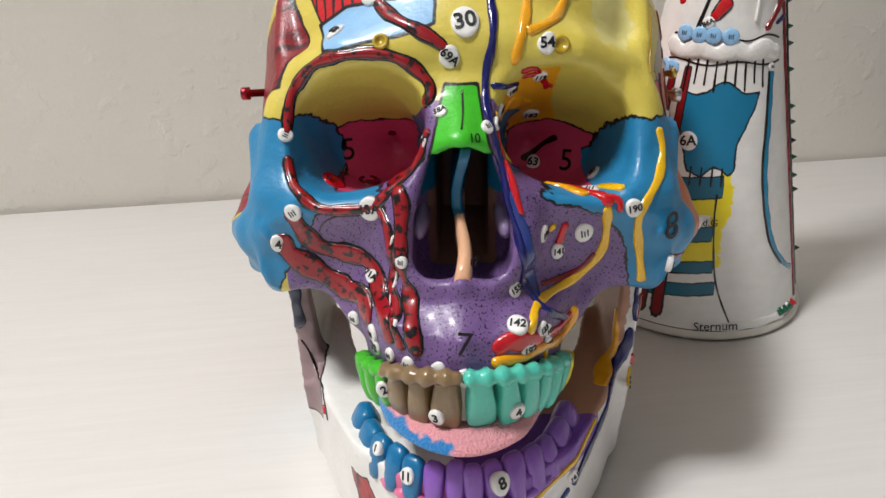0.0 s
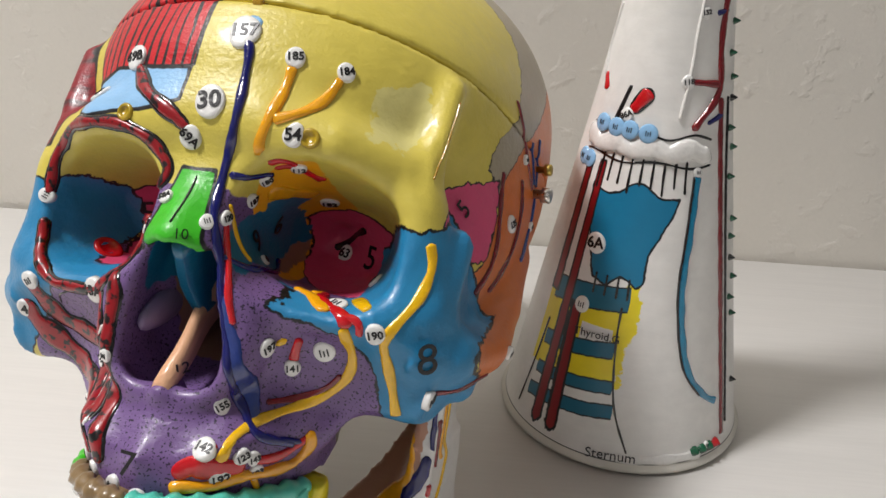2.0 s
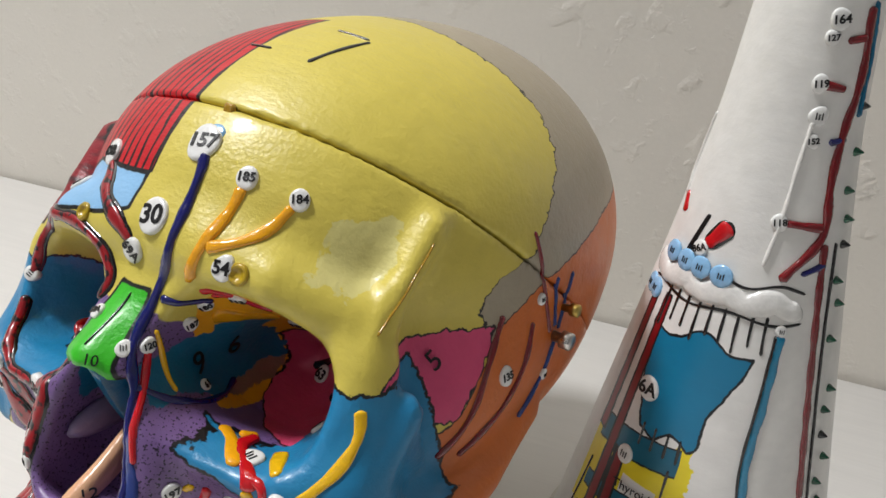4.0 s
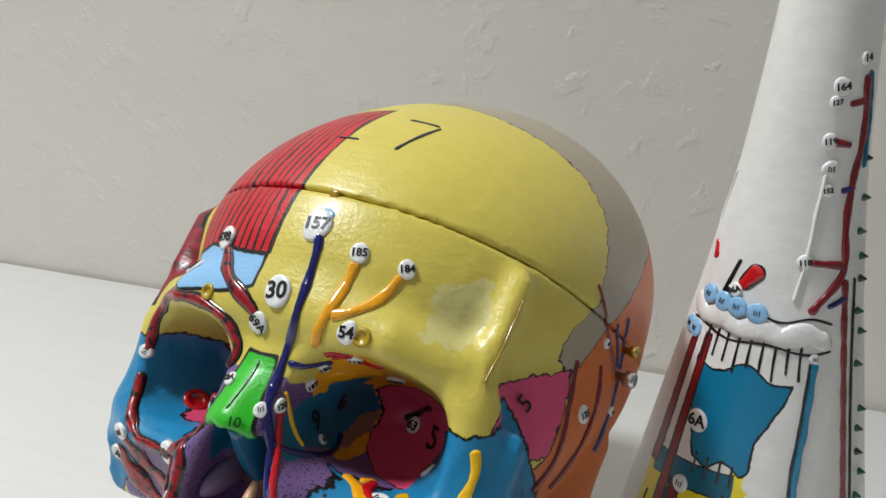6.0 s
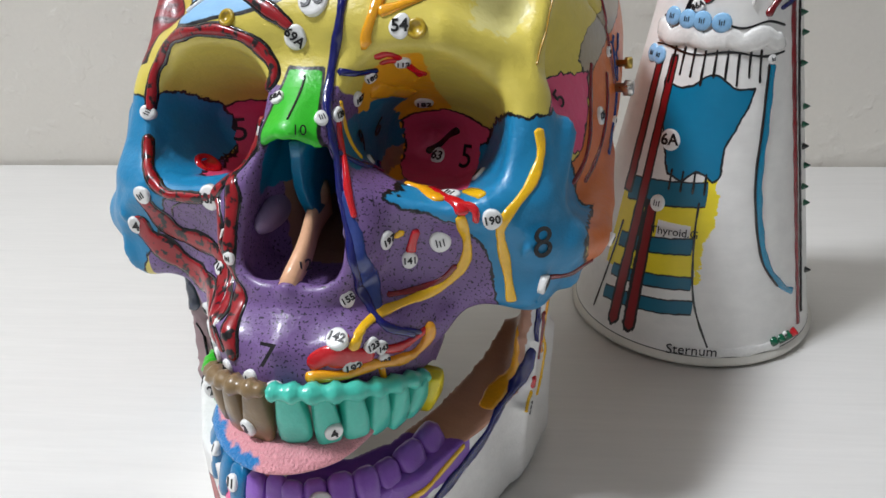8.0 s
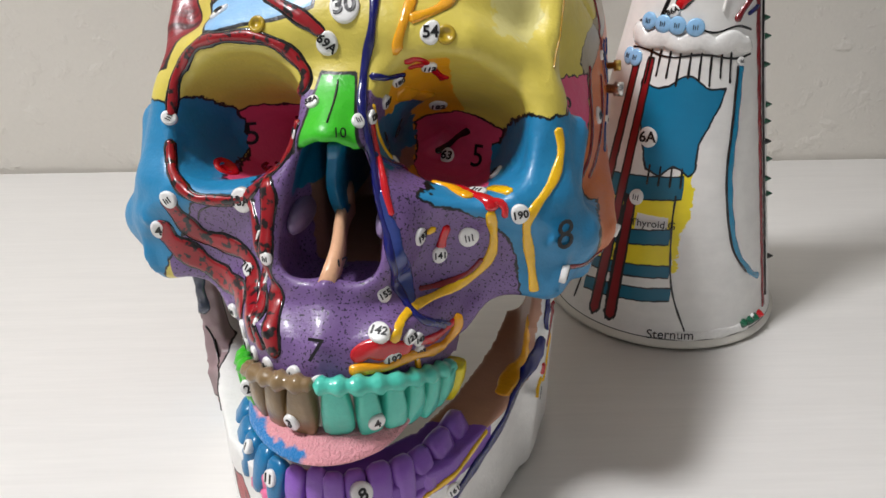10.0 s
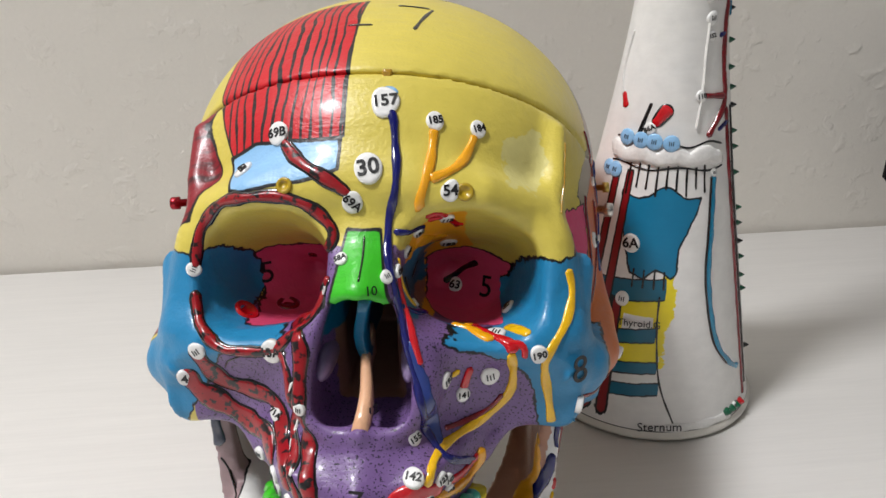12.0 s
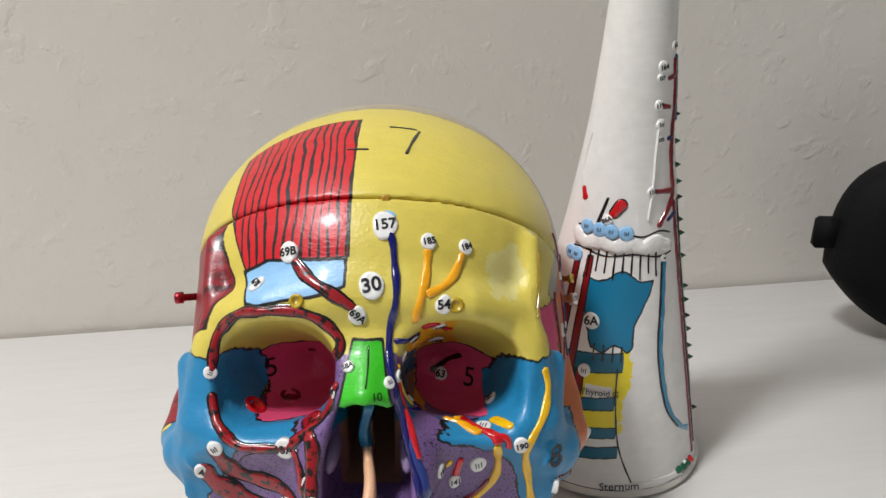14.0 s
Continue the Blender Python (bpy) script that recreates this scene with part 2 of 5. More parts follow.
    # hollows over the front teeth
    d = carve(d, ball(ax, y, z, (0.0085, -0.0560, 0.0815), (0.0060, 0.0065, 0.0070)), 0.006)
    # orbits
    d = carve(d, np.maximum((orbit(ax, y, z) - 1) * 0.012, y - 0.023), 0.0016)
    # opening of the nose
    d = melt(d, chain(ax, y, z, [(0.0, -0.0385, 0.0868), (0.0075, -0.0383, 0.0866), (0.0118, -0.0370, 0.0885), (0.0142, -0.0345, 0.094)], [0.0024, 0.0024, 0.0022, 0.002]), 0.004)
    floor = np.interp(y, [-0.0385, -0.033], [0.0885, 0.0815])
    zz = z + (0.0885 - floor) * np.clip((0.102 - z) / 0.012, 0, 1)
    w = np.interp(zz, [0.0870, 0.0890, 0.0915, 0.0955, 0.101, 0.110, 0.1180, 0.1212], [0.0045, 0.0092, 0.0116, 0.0127, 0.0127, 0.0102, 0.0072, 0.002])
    w = np.minimum(w, np.interp(y, [-0.022, -0.012], [0.0130, 0.0072]))
    hole = np.maximum(np.maximum(ax - w, np.maximum(floor - z, z - 0.1212)), y - 0.028)
    d = carve(d, hole, 0.0015)
    # arched lower edge of the cheek
    d = carve(d, ball(ax, y, z, (0.0445, -0.022, 0.0625), (0.0115, 0.024, 0.0125)), 0.006)
    # spine of the nose
    return melt(d, chain(x, y, z, [(0, -0.036, 0.0860), (0, -0.0412, 0.0880)], [0.003, 0.0014]), 0.003)


def cut_height(y):
    """Height of the sawn plane that parts the cap."""
    return 0.1668 - 0.93 * (y - 0.0115)


def mandible_field(x, y, z):
    ax = np.abs(x)
    line = [(0.0, -0.050), (0.014, -0.047), (0.0255, -0.037), (0.0365, -0.017), (0.046, 0.008), (0.051, 0.03)]
    d = None
    flat = np.zeros_like(z)
    for a, b in zip(line, line[1:]):
        e = rod(ax, y, flat, (*a, 0), (*b, 0), 0.0)
        d = e if d is None else np.minimum(d, e)
    top = np.interp(y, [-0.06, -0.03, 0.0, 0.02], [0.0335, 0.034, 0.036, 0.04])
    body = np.maximum(np.maximum(d - 0.0045, np.maximum(0.004 - z, z - top)), y - 0.022) - 0.003
    chin = ball(x, y, z, (0, -0.052, 0.012), (0.017, 0.007, 0.010))
    body = melt(body, chin, 0.008)
    # rising branch with its two horns
    h = np.interp(y, [-0.004, 0.004, 0.010, 0.018, 0.026, 0.034, 0.04], [0.03, 0.072, 0.083, 0.074, 0.072, 0.088, 0.088])
    yb = y + 0.18 * (z - 0.02) - 0.006
    ramus = np.maximum(np.abs(ax - 0.0490 - 0.10 * (z - 0.02)) - 0.0012, np.maximum(np.maximum(-0.008 - yb, yb - 0.030), np.maximum(z - h, 0.006 - z))) - 0.0022
    return melt(body, ramus, 0.006)


SKULL_TURN = Matrix.Translation((0, -0.05, 0)) @ pose(0, 0, 0, 0, 0, -4) @ Matrix.Translation((0, 0.05, 0))


@functools.lru_cache(None)
def sampled(field, lo, hi, step):
    return field(*grid(lo, hi, step)).astype(np.float32)


def field_object(name, field, lo, hi, step, parent, trim=None):
    x, y, z = grid(lo, hi, step)
    f = sampled(field, lo, hi, step)
    if trim is not None:
        f = np.maximum(f, trim(x, y, z))
    verts, faces = surface_nets(f, np.array(lo), step)
    me = bpy.data.meshes.new(name)
    me.from_pydata(verts.tolist(), [], faces.tolist())
    me.polygons.foreach_set("use_smooth", [True] * len(me.polygons))
    ob = new(name, me)
    ob.parent = parent
    return ob

# ---- table and walls ----
def plain(name, colour):
    k = Nodes(name)
    n = k.noise(60, 4)
    k.bump(n, 0.2, 0.002)
    return k.done(k.vary(k.vary(colour, n, 0.08), k.noise(3, 2), 0.06), 0.8)


def build_room():
    bm = box(bmesh.new(), (-1.2, -1.0, -0.03), (1.2, 0.0, 0.0))
    bmesh.ops.bevel(bm, geom=[e for e in bm.edges], offset=0.002, segments=2, affect="EDGES")
    laminate = table_material()
    t = mesh_object("table", bm, laminate)
    for x in (-1.12, 1.06):
        for y in (-0.94, -0.12):
            leg = box(bmesh.new(), (x, y, -0.75), (x + 0.06, y + 0.06, -0.03))
            bmesh.ops.bevel(leg, geom=list(leg.edges), offset=0.003, segments=2, affect="EDGES")
            mesh_object("leg", leg, laminate, t)
    t.matrix_world = WALL_TURN
    tagged(t, "white laminate table with fine streaked grain", "table", kind="structure")
    # Only the north wall is in view; the others are added for bounce light,
    # their grey kept darker than its paint to hold the ambient light down.
    walls, bounce_grey = wall_material(), plain("bounce_wall_grey", (0.31, 0.315, 0.32, 1))
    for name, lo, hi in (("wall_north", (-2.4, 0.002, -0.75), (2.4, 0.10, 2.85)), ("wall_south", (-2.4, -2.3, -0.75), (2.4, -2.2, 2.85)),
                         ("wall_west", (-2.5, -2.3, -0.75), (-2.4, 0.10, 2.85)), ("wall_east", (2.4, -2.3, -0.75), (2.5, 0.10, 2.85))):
        w = mesh_object(name, box(bmesh.new(), lo, hi), walls if name == "wall_north" else bounce_grey, smooth=False)
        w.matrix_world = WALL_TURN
        tagged(w, "warm grey painted wall with knockdown texture" if name == "wall_north" else "unseen grey room wall, added to bounce soft light", "wall", kind="structure")
    # Unseen ceiling, added; its grey is set low to limit bounce.
    c = mesh_object("ceiling", box(bmesh.new(), (-2.5, -2.3, 2.85), (2.5, 0.10, 2.95)), plain("bounce_ceiling_grey", (0.42, 0.42, 0.42, 1)), smooth=False)
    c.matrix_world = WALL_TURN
    tagged(c, "unseen grey ceiling, added to close the room and limit bounce light", "ceiling", kind="structure")
    # Unseen floor, added to close the room; dark so it bounces little light.
    f = mesh_object("floor", box(bmesh.new(), (-2.5, -2.3, -0.85), (2.5, 0.10, -0.75)), plain("unseen_floor_brown", (0.09, 0.075, 0.06, 1)), smooth=False)
    f.matrix_world = WALL_TURN
    tagged(f, "unseen dark brown floor, added to close the room", "floor", kind="structure")


WALL_TURN = pose(0, 0.2625, 0, 0, 0, math.degrees(math.atan(0.0785)))
build_room()

# ---- painted skull ----
skull = new("skull_model")
skull.matrix_world = SKULL_TURN
tagged(skull, "life-size anatomical skull model in bright paint with numbered stickers", "skull model")
LO, HI = (-0.085, -0.066, 0.046), (0.085, 0.165, 0.196)
cap = field_object("skull_cap", cranium_field, LO, HI, 0.0012, skull, lambda x, y, z: cut_height(y) + 0.0003 - z + 0 * x)
cranium = field_object("cranium", cranium_field, LO, HI, 0.0012, skull, lambda x, y, z: z - cut_height(y) + 0.0003 + 0 * x)
mandible = field_object("mandible", mandible_field, (-0.066, -0.066, -0.004), (0.066, 0.05, 0.096), 0.0012, skull)

# ---- painting: fields on the vertices give crisp borders in the material ----
def poly_field(u, v, pts):
    """Signed distance to a closed outline in a plane, negative inside."""
    best, inside = np.full(u.shape, 1e9), np.zeros(u.shape, bool)
    for (ax, ay), (bx, by) in zip(pts, pts[1:] + pts[:1]):
        dx, dy = bx - ax, by - ay
        h = np.clip(((u - ax) * dx + (v - ay) * dy) / (dx * dx + dy * dy), 0, 1)
        best = np.minimum(best, (u - ax - h * dx) ** 2 + (v - ay - h * dy) ** 2)
        if by != ay:
            inside ^= ((ay > v) != (by > v)) & (u < dx * (v - ay) / dy + ax)
    return np.sqrt(best) * np.where(inside, -1, 1)


def vertices_of(ob):
    co = np.empty(3 * len(ob.data.vertices), np.float32)
    ob.data.vertices.foreach_get("co", co)
    return co.reshape(-1, 3).T


def all_of(*fields):
    out = fields[0]
    for f in fields[1:]:
        out = np.maximum(out, f)
    return out


def set_fields(ob, fields):
    for name, values in fields.items():
        ob.data.attributes.new(name, "FLOAT", "POINT").data.foreach_set("value", np.asarray(values, np.float32))


YELLOW, PURPLE, BLUE, PINK = srgb(214, 196, 86), srgb(116, 88, 140), srgb(36, 128, 176), srgb(218, 76, 122)
GREEN, BEIGE, ORANGE, RED = srgb(58, 186, 30), srgb(168, 156, 134), srgb(212, 112, 46), srgb(200, 12, 28)
SKY, WINE, OLIVE, TEAL = srgb(142, 190, 230), srgb(120, 12, 22), srgb(96, 94, 58), srgb(12, 104, 140)
WHITE, INK, NAVY, AMBER = srgb(232, 230, 226), srgb(16, 14, 16), srgb(14, 18, 96), srgb(236, 164, 18)
BROWN, MINT, PEACH, MAUVE = srgb(132, 108, 74), srgb(84, 200, 178), srgb(230, 178, 140), srgb(150, 128, 132)
LEMON, VIOLET, ROSE = srgb(240, 220, 30), srgb(120, 70, 168), srgb(222, 110, 150)


def painted(name, base, regions, rough=0.3, relief=0.32):
    """Paint laid region over region. regions: (field, colour, wobble, outline, look)."""
    k = Nodes(name)
    fine, coarse, wob = k.noise(900, 3), k.noise(140, 4), k.math("SUBTRACT", k.noise(330, 3), 0.5)
    brush = k.noise(1.0, 4, k.stretch(90, 380, 380))
    colour, spark = base, None
    for field, tone, wobble, outline, manner in regions:
        f = k.math("MULTIPLY_ADD", wob, wobble, k.attr(field))
        inside = k.math("MULTIPLY_ADD", f, -1 / 0.0003, 0.5, clamp=True)
        if manner == "muscle":
            apart = k.t.nodes.new("ShaderNodeSeparateXYZ")
            k.link(k.coords(), apart.inputs[0])
            bend = k.noise(1.0, 3, k.stretch(90, 30, 30), 0.5)
            lines = k.math("SINE", k.math("MULTIPLY_ADD", bend, 15.0, k.math("MULTIPLY", apart.outputs["X"], 2150.0)))
            thick = k.math("MULTIPLY_ADD", k.noise(70, 2), 1.1, -0.05)
            tone = k.mix(k.math("MULTIPLY", k.math("SUBTRACT", lines, thick), 6.0, clamp=True), tone, INK)
        elif manner == "strand":
            lines = k.noise(1.0, 3, k.stretch(60, 420, 90), 0.5)
            tone = k.mix(k.math("MULTIPLY_ADD", lines, 8.0, -4.2, clamp=True), tone, srgb(70, 14, 20))
        elif manner == "glitter":
            dots = k.noise(1500, 1)
            tone = k.mix(k.math("MULTIPLY_ADD", dots, 22.0, -13.3, clamp=True), tone, srgb(46, 34, 58))
        colour = k.mix(inside, colour, tone)
        if outline:
            edge = k.math("MULTIPLY_ADD", k.math("ABSOLUTE", f), -1 / 0.0002, outline / 0.0002, clamp=True)
            colour = k.mix(edge, colour, INK)
    k.bump(k.math("ADD", k.math("MULTIPLY", fine, 0.35), k.math("ADD", k.math("MULTIPLY", coarse, 0.7), k.math("MULTIPLY", brush, 0.5))), relief, 0.0013)
    colour = k.vary(k.vary(colour, coarse, 0.09), brush, 0.06)
    return k.done(colour, k.math("MULTIPLY_ADD", coarse, 0.25, rough - 0.03), 0.14)


SKULL_REGIONS = [
    ("parietal", BEIGE, 0.006, 0.0004, ""),
    ("wing", PINK, 0.004, 0.0004, ""),
    ("temporal", ORANGE, 0.002, 0.0003, ""),
    ("lower_inside", OLIVE, 0.004, 0, ""),
    ("maxilla", PURPLE, 0.0006, 0, "glitter"),
    ("socket_floor", PURPLE, 0.002, 0, ""),
    ("orbit_amber", AMBER, 0.0025, 0, ""),
    ("orbit_back", srgb(220, 76, 116), 0.0025, 0.0004, ""),
    ("orbit_teal", TEAL, 0.002, 0, ""),
    ("orbit_plate", srgb(142, 126, 94), 0.001, 0.0004, ""),
    ("cheekbones", BLUE, 0.0034, 0.00045, ""),
    ("nasal", GREEN, 0.0006, 0.00045, ""),
    ("nose_inside", srgb(150, 112, 92), 0.004, 0, ""),
    ("nose_roof", TEAL, 0.004, 0, ""),
    ("forehead_muscle", RED, 0.0006, 0.00045, "muscle"),
    ("forehead_patch", SKY, 0.0006, 0.00055, ""),
    ("temple_muscle", srgb(140, 20, 34), 0.001, 0.0005, "strand"),
    ("pale_patch", srgb(214, 204, 130), 0.005, 0, ""),
]


def skull_fields(x, y, z):
    ax = np.abs(x)
    outer = (1.13 - orbit(ax, y, z)) * np.where(y < 0.034, 0.3, 0.0) - np.where(y < 0.034, 0.0, 1.0)
    seam = np.interp(z, [0.128, 0.133, 0.135, 0.144, 0.155, 0.165, 0.175, 0.19], [0.031, 0.036, 0.047, 0.058, 0.073, 0.078, 0.078, 0.080])
    f = {"parietal": all_of(seam - y, np.where((y < 0.036) & (ax < 0.045), 0.02, -1.0))}
    f["wing"] = all_of(poly_field(y, z, [(-0.004, 0.122), (0.012, 0.1245), (0.024, 0.1235), (0.0345, 0.1215), (0.028, 0.113), (0.018, 0.104), (0.0, 0.106)]), 0.034 - x, outer)
    f["temporal"] = all_of(z - np.interp(y, [0.0, 0.018, 0.028, 0.0345, 0.05, 0.09], [0.10, 0.104, 0.113, 0.1205, 0.127, 0.135]), np.where(z < 0.094, -0.008, 0.002) - y, np.where(y < 0.004, 0.064, 0.034) - x, outer)
    f["lower_inside"] = all_of(z - 0.088, -0.012 - y, ax - 0.047)
    f["maxilla"] = all_of(np.minimum(all_of(z - np.where(x < 0, 0.1070, 0.1100), ax - 0.05), all_of(z - 0.130, ax - np.where((z < 0.118) & (y < -0.017), 0.023, np.interp(z, [0.112, 0.122, 0.130], [0.0165, 0.0125, 0.0085])))), y - np.where(z < 0.088, -0.008, np.where(x < 0, 0.004, 0.012)))
    hollow = all_of(orbit(ax, y, z) - 1.12, -0.016 - y)
    right_pink = poly_field(x, z, [(0.0135, 0.112), (0.020, 0.1135), (0.027, 0.1150), (0.0335, 0.1130), (0.0415, 0.1105), (0.0400, 0.106), (0.0375, 0.1025), (0.0365, 0.096), (0.030, 0.093), (0.0135, 0.093)])
    left_pink = poly_field(x, z, [(-0.010, 0.117), (-0.024, 0.1155), (-0.034, 0.1155), (-0.0400, 0.1135), (-0.0385, 0.108), (-0.0365, 0.103), (-0.034, 0.094), (-0.010, 0.094)])
    f["orbit_back"] = all_of(np.where(x > 0, right_pink, left_pink), hollow, np.where(x > 0, np.interp(x, [0.0135, 0.016, 0.025, 0.035], [0.011, 0.005, -0.005, -0.0095]), -0.0125) - y)
    f["orbit_plate"] = all_of(poly_field(y, z, [(-0.0125, 0.1085), (-0.0135, 0.115), (-0.0105, 0.1195), (-0.0065, 0.119), (-0.0055, 0.1085)]), x - 0.0215, 0.0 - x, hollow)
    f["orbit_teal"] = all_of(poly_field(y, z, [(-0.0050, 0.1085), (-0.0055, 0.1225), (0.004, 0.1235), (0.0085, 0.1195), (0.0045, 0.1065)]), x - 0.0175, 0.0 - x, hollow)
    f["orbit_amber"] = all_of(poly_field(x, z, [(0.0085, 0.137), (0.0085, 0.1165), (0.0105, 0.098), (0.0165, 0.098), (0.0185, 0.1125), (0.0285, 0.1155), (0.0255, 0.122), (0.0265, 0.136), (0.019, 0.139)]), hollow, -0.010 - y)
    f["socket_floor"] = all_of(z - 0.1075, hollow, x - 0.029, 0.0 - x, y - 0.002)
    right = poly_field(x, z, [(0.0185, 0.1072), (0.0211, 0.1063), (0.0242, 0.1041), (0.0311, 0.1028), (0.0363, 0.1007), (0.0418, 0.0953), (0.0448, 0.0889), (0.0466, 0.0772), (0.047, 0.06), (0.082, 0.06), (0.082, 0.112), (0.058, 0.121), (0.046, 0.1212), (0.0405, 0.1135), (0.0385, 0.107), (0.034, 0.1056), (0.026, 0.1066)])
    left = poly_field(x, z, [(-0.0205, 0.1068), (-0.0205, 0.1035), (-0.0347, 0.1025), (-0.0395, 0.1005), (-0.0431, 0.093), (-0.0458, 0.0875), (-0.0495, 0.0832), (-0.053, 0.076), (-0.055, 0.06), (-0.08, 0.06), (-0.08, 0.115), (-0.056, 0.1225), (-0.044, 0.1225), (-0.038, 0.1155), (-0.0365, 0.1085)])
    f["cheekbones"] = all_of(np.minimum(right, left), y - np.where(z > 0.0895, 0.0125, 0.0035), np.where((ax < 0.036) & (y > -0.010) & (hollow < 0), 0.02, -1.0), np.where(z < 0.094, x - 0.0672, -1.0))
    f["nasal"] = all_of(poly_field(x, z, [(-0.0042, 0.1335), (0.0045, 0.1335), (0.0056, 0.127), (0.0082, 0.1175), (0.0, 0.1165), (-0.0082, 0.1175), (-0.0058, 0.127)]), y + 0.006)
    f["nose_inside"] = all_of(np.maximum(ax - 0.0135, -0.016 - y), 0.078 - z, z - 0.120, y - 0.03)
    f["nose_roof"] = all_of(np.maximum(ax - 0.0138, -0.0255 - y), 0.104 - z, z - 0.121, y - 0.03)
    brow = poly_field(x, z, [(-0.0465, 0.158), (-0.0385, 0.1456), (-0.0307, 0.1507), (-0.0207, 0.1528), (-0.0055, 0.1547), (-0.0055, 0.21), (-0.0465, 0.21)])
    f["forehead_muscle"] = all_of(brow, y - 0.058)
    f["forehead_patch"] = all_of(poly_field(x, z, [(-0.0365, 0.1405), (-0.0392, 0.1453), (-0.0307, 0.1507), (-0.0207, 0.1528), (-0.0062, 0.1545), (-0.0066, 0.1479), (-0.0154, 0.1452), (-0.026, 0.1432)]), y - 0.02)
    edge = np.interp(z, [0.10, 0.122, 0.130, 0.138, 0.1467, 0.1527, 0.17], [0.006, 0.003, -0.003, 0.003, 0.0135, 0.0214, 0.04])
    f["temple_muscle"] = all_of(edge - y, x + 0.03, z - cut_height(y), outer)
    f["pale_patch"] = all_of(poly_field(x, z, [(0.036, 0.150), (0.046, 0.151), (0.049, 0.143), (0.046, 0.137), (0.037, 0.142)]), y - 0.03)
    return f


bone = painted("painted_bone", YELLOW, SKULL_REGIONS)
for ob in (cap, cranium):
    set_fields(ob, skull_fields(*vertices_of(ob)))
    ob.data.materials.append(bone)
tagged(cap, "sawn skull cap, half yellow, part red stripes")

JAW_REGIONS = [
    ("mauve", srgb(150, 126, 128), 0.001, 0.0004, ""),
    ("chin_muscle", srgb(170, 60, 62), 0.002, 0.0004, "strand"),
    ("gum_left", ROSE, 0.002, 0, ""),
    ("gum_right", VIOLET, 0.002, 0, ""),
    ("inner", srgb(186, 136, 110), 0.003, 0, ""),
    ("pale_blue", srgb(150, 190, 214), 0.003, 0.0004, ""),
]
x, y, z = vertices_of(mandible)
set_fields(mandible, {
    "mauve": all_of(-0.013 - y - 0.25 * (z - 0.03), x + 0.046, 0.022 - z, y - 0.004),
    "chin_muscle": np.minimum(poly_field(x, z, [(-0.034, 0.026), (-0.028, 0.027), (-0.021, 0.010), (-0.028, 0.008)]), poly_field(x, z, [(-0.014, 0.021), (-0.009, 0.021), (-0.008, 0.006), (-0.013, 0.006)])) + np.where(y > 0, 0.1, 0),
    "gum_left": all_of(0.0285 - z, y + 0.050, x + 0.003),
    "gum_right": all_of(0.0285 - z, y + 0.026, -0.003 - x),
    "inner": all_of(x - np.where(z > 0.036, 0.0487 + 0.1 * (z - 0.02), np.interp(y, [-0.037, -0.017, 0.008, 0.03], [0.0250, 0.0355, 0.0465, 0.0500])), 0.02 - x, 0.008 - z, -0.028 - y),
    "pale_blue": all_of(x + 0.05, 0.008 - y, z - 0.035),
})
mandible.data.materials.append(painted("painted_jaw", WHITE, JAW_REGIONS))
tagged(mandible, "white-painted jaw with coloured vessels")


# ---- relief paint and stickers on a surface ----
def tree_of(*obs):
    verts, polys = [], []
    for ob in obs:
        n = len(verts)
        verts += [ob.matrix_basis @ v.co for v in ob.data.vertices]
        polys += [[n + i for i in p.vertices] for p in ob.data.polygons]
    return bvhtree.BVHTree.FromPolygons(verts, polys)


def smooth_line(points, step):
    """Points along a Catmull-Rom line."""
    p = [Vector(q) for q in points]
    p = [p[0] * 2 - p[1]] + p + [p[-1] * 2 - p[-2]]
    out = []
    for a, b, c, d in zip(p, p[1:], p[2:], p[3:]):
        n = max(1, int((c - b).length / step))
        for i in range(n):
            t = i / n
            out.append(0.5 * (2 * b + (c - a) * t + (2 * a - 5 * b + 4 * c - d) * t * t + (3 * b - a - 3 * c + d) * t**3))
    return out + [p[-2]]


def ribbon(tree, points, width, height, seed=0, step=0.001, sides=8):
    """A raised line of paint that follows the surface."""
    rng = random.Random(seed)
    line = []
    for q in smooth_line(points, step):
        at, n, _, _ = tree.find_nearest(q)
        line.append((at, n))
    bm = bmesh.new()
    rings, last = [], len(line) - 1
    for i, (at, n) in enumerate(line):
        near = line[max(0, i - 2) : i + 3]
        at = sum((a for a, _ in near), Vector()) / len(near)
        at = tree.find_nearest(at)[0]
        n = sum((m for _, m in near), Vector()).normalized()
        way = (near[-1][0] - near[0][0])
        side = way.cross(n).normalized() if way.length > 1e-7 else Vector((1, 0, 0))
        end = min(i, last - i) * step / (width * 0.5)
        taper = math.sqrt(min(1.0, 0.08 + end))
        w = width * 0.5 * taper * (1 + 0.16 * math.sin(i * 0.55 + seed) + rng.uniform(-0.05, 0.05))
        h = height * taper * (1 + rng.uniform(-0.1, 0.1))
        ring = []
        for j in range(sides):
            a = math.pi * j / (sides - 1)
            foot = tree.find_nearest(at + side * (w * math.cos(a)))[0]
            ring.append(bm.verts.new(foot + n * (h * max(0.0, math.sin(a)) ** 0.7 + (0.00008 if 0 < j < sides - 1 else -0.0004))))
        rings.append(ring)
    for a, b in zip(rings, rings[1:]):
        for j in range(sides - 1):
            bm.faces.new((a[j], a[j + 1], b[j + 1], b[j]))
    for r in (rings[0], rings[-1]):
        bm.faces.new(r)
    bmesh.ops.recalc_face_normals(bm, faces=bm.faces)
    return bm


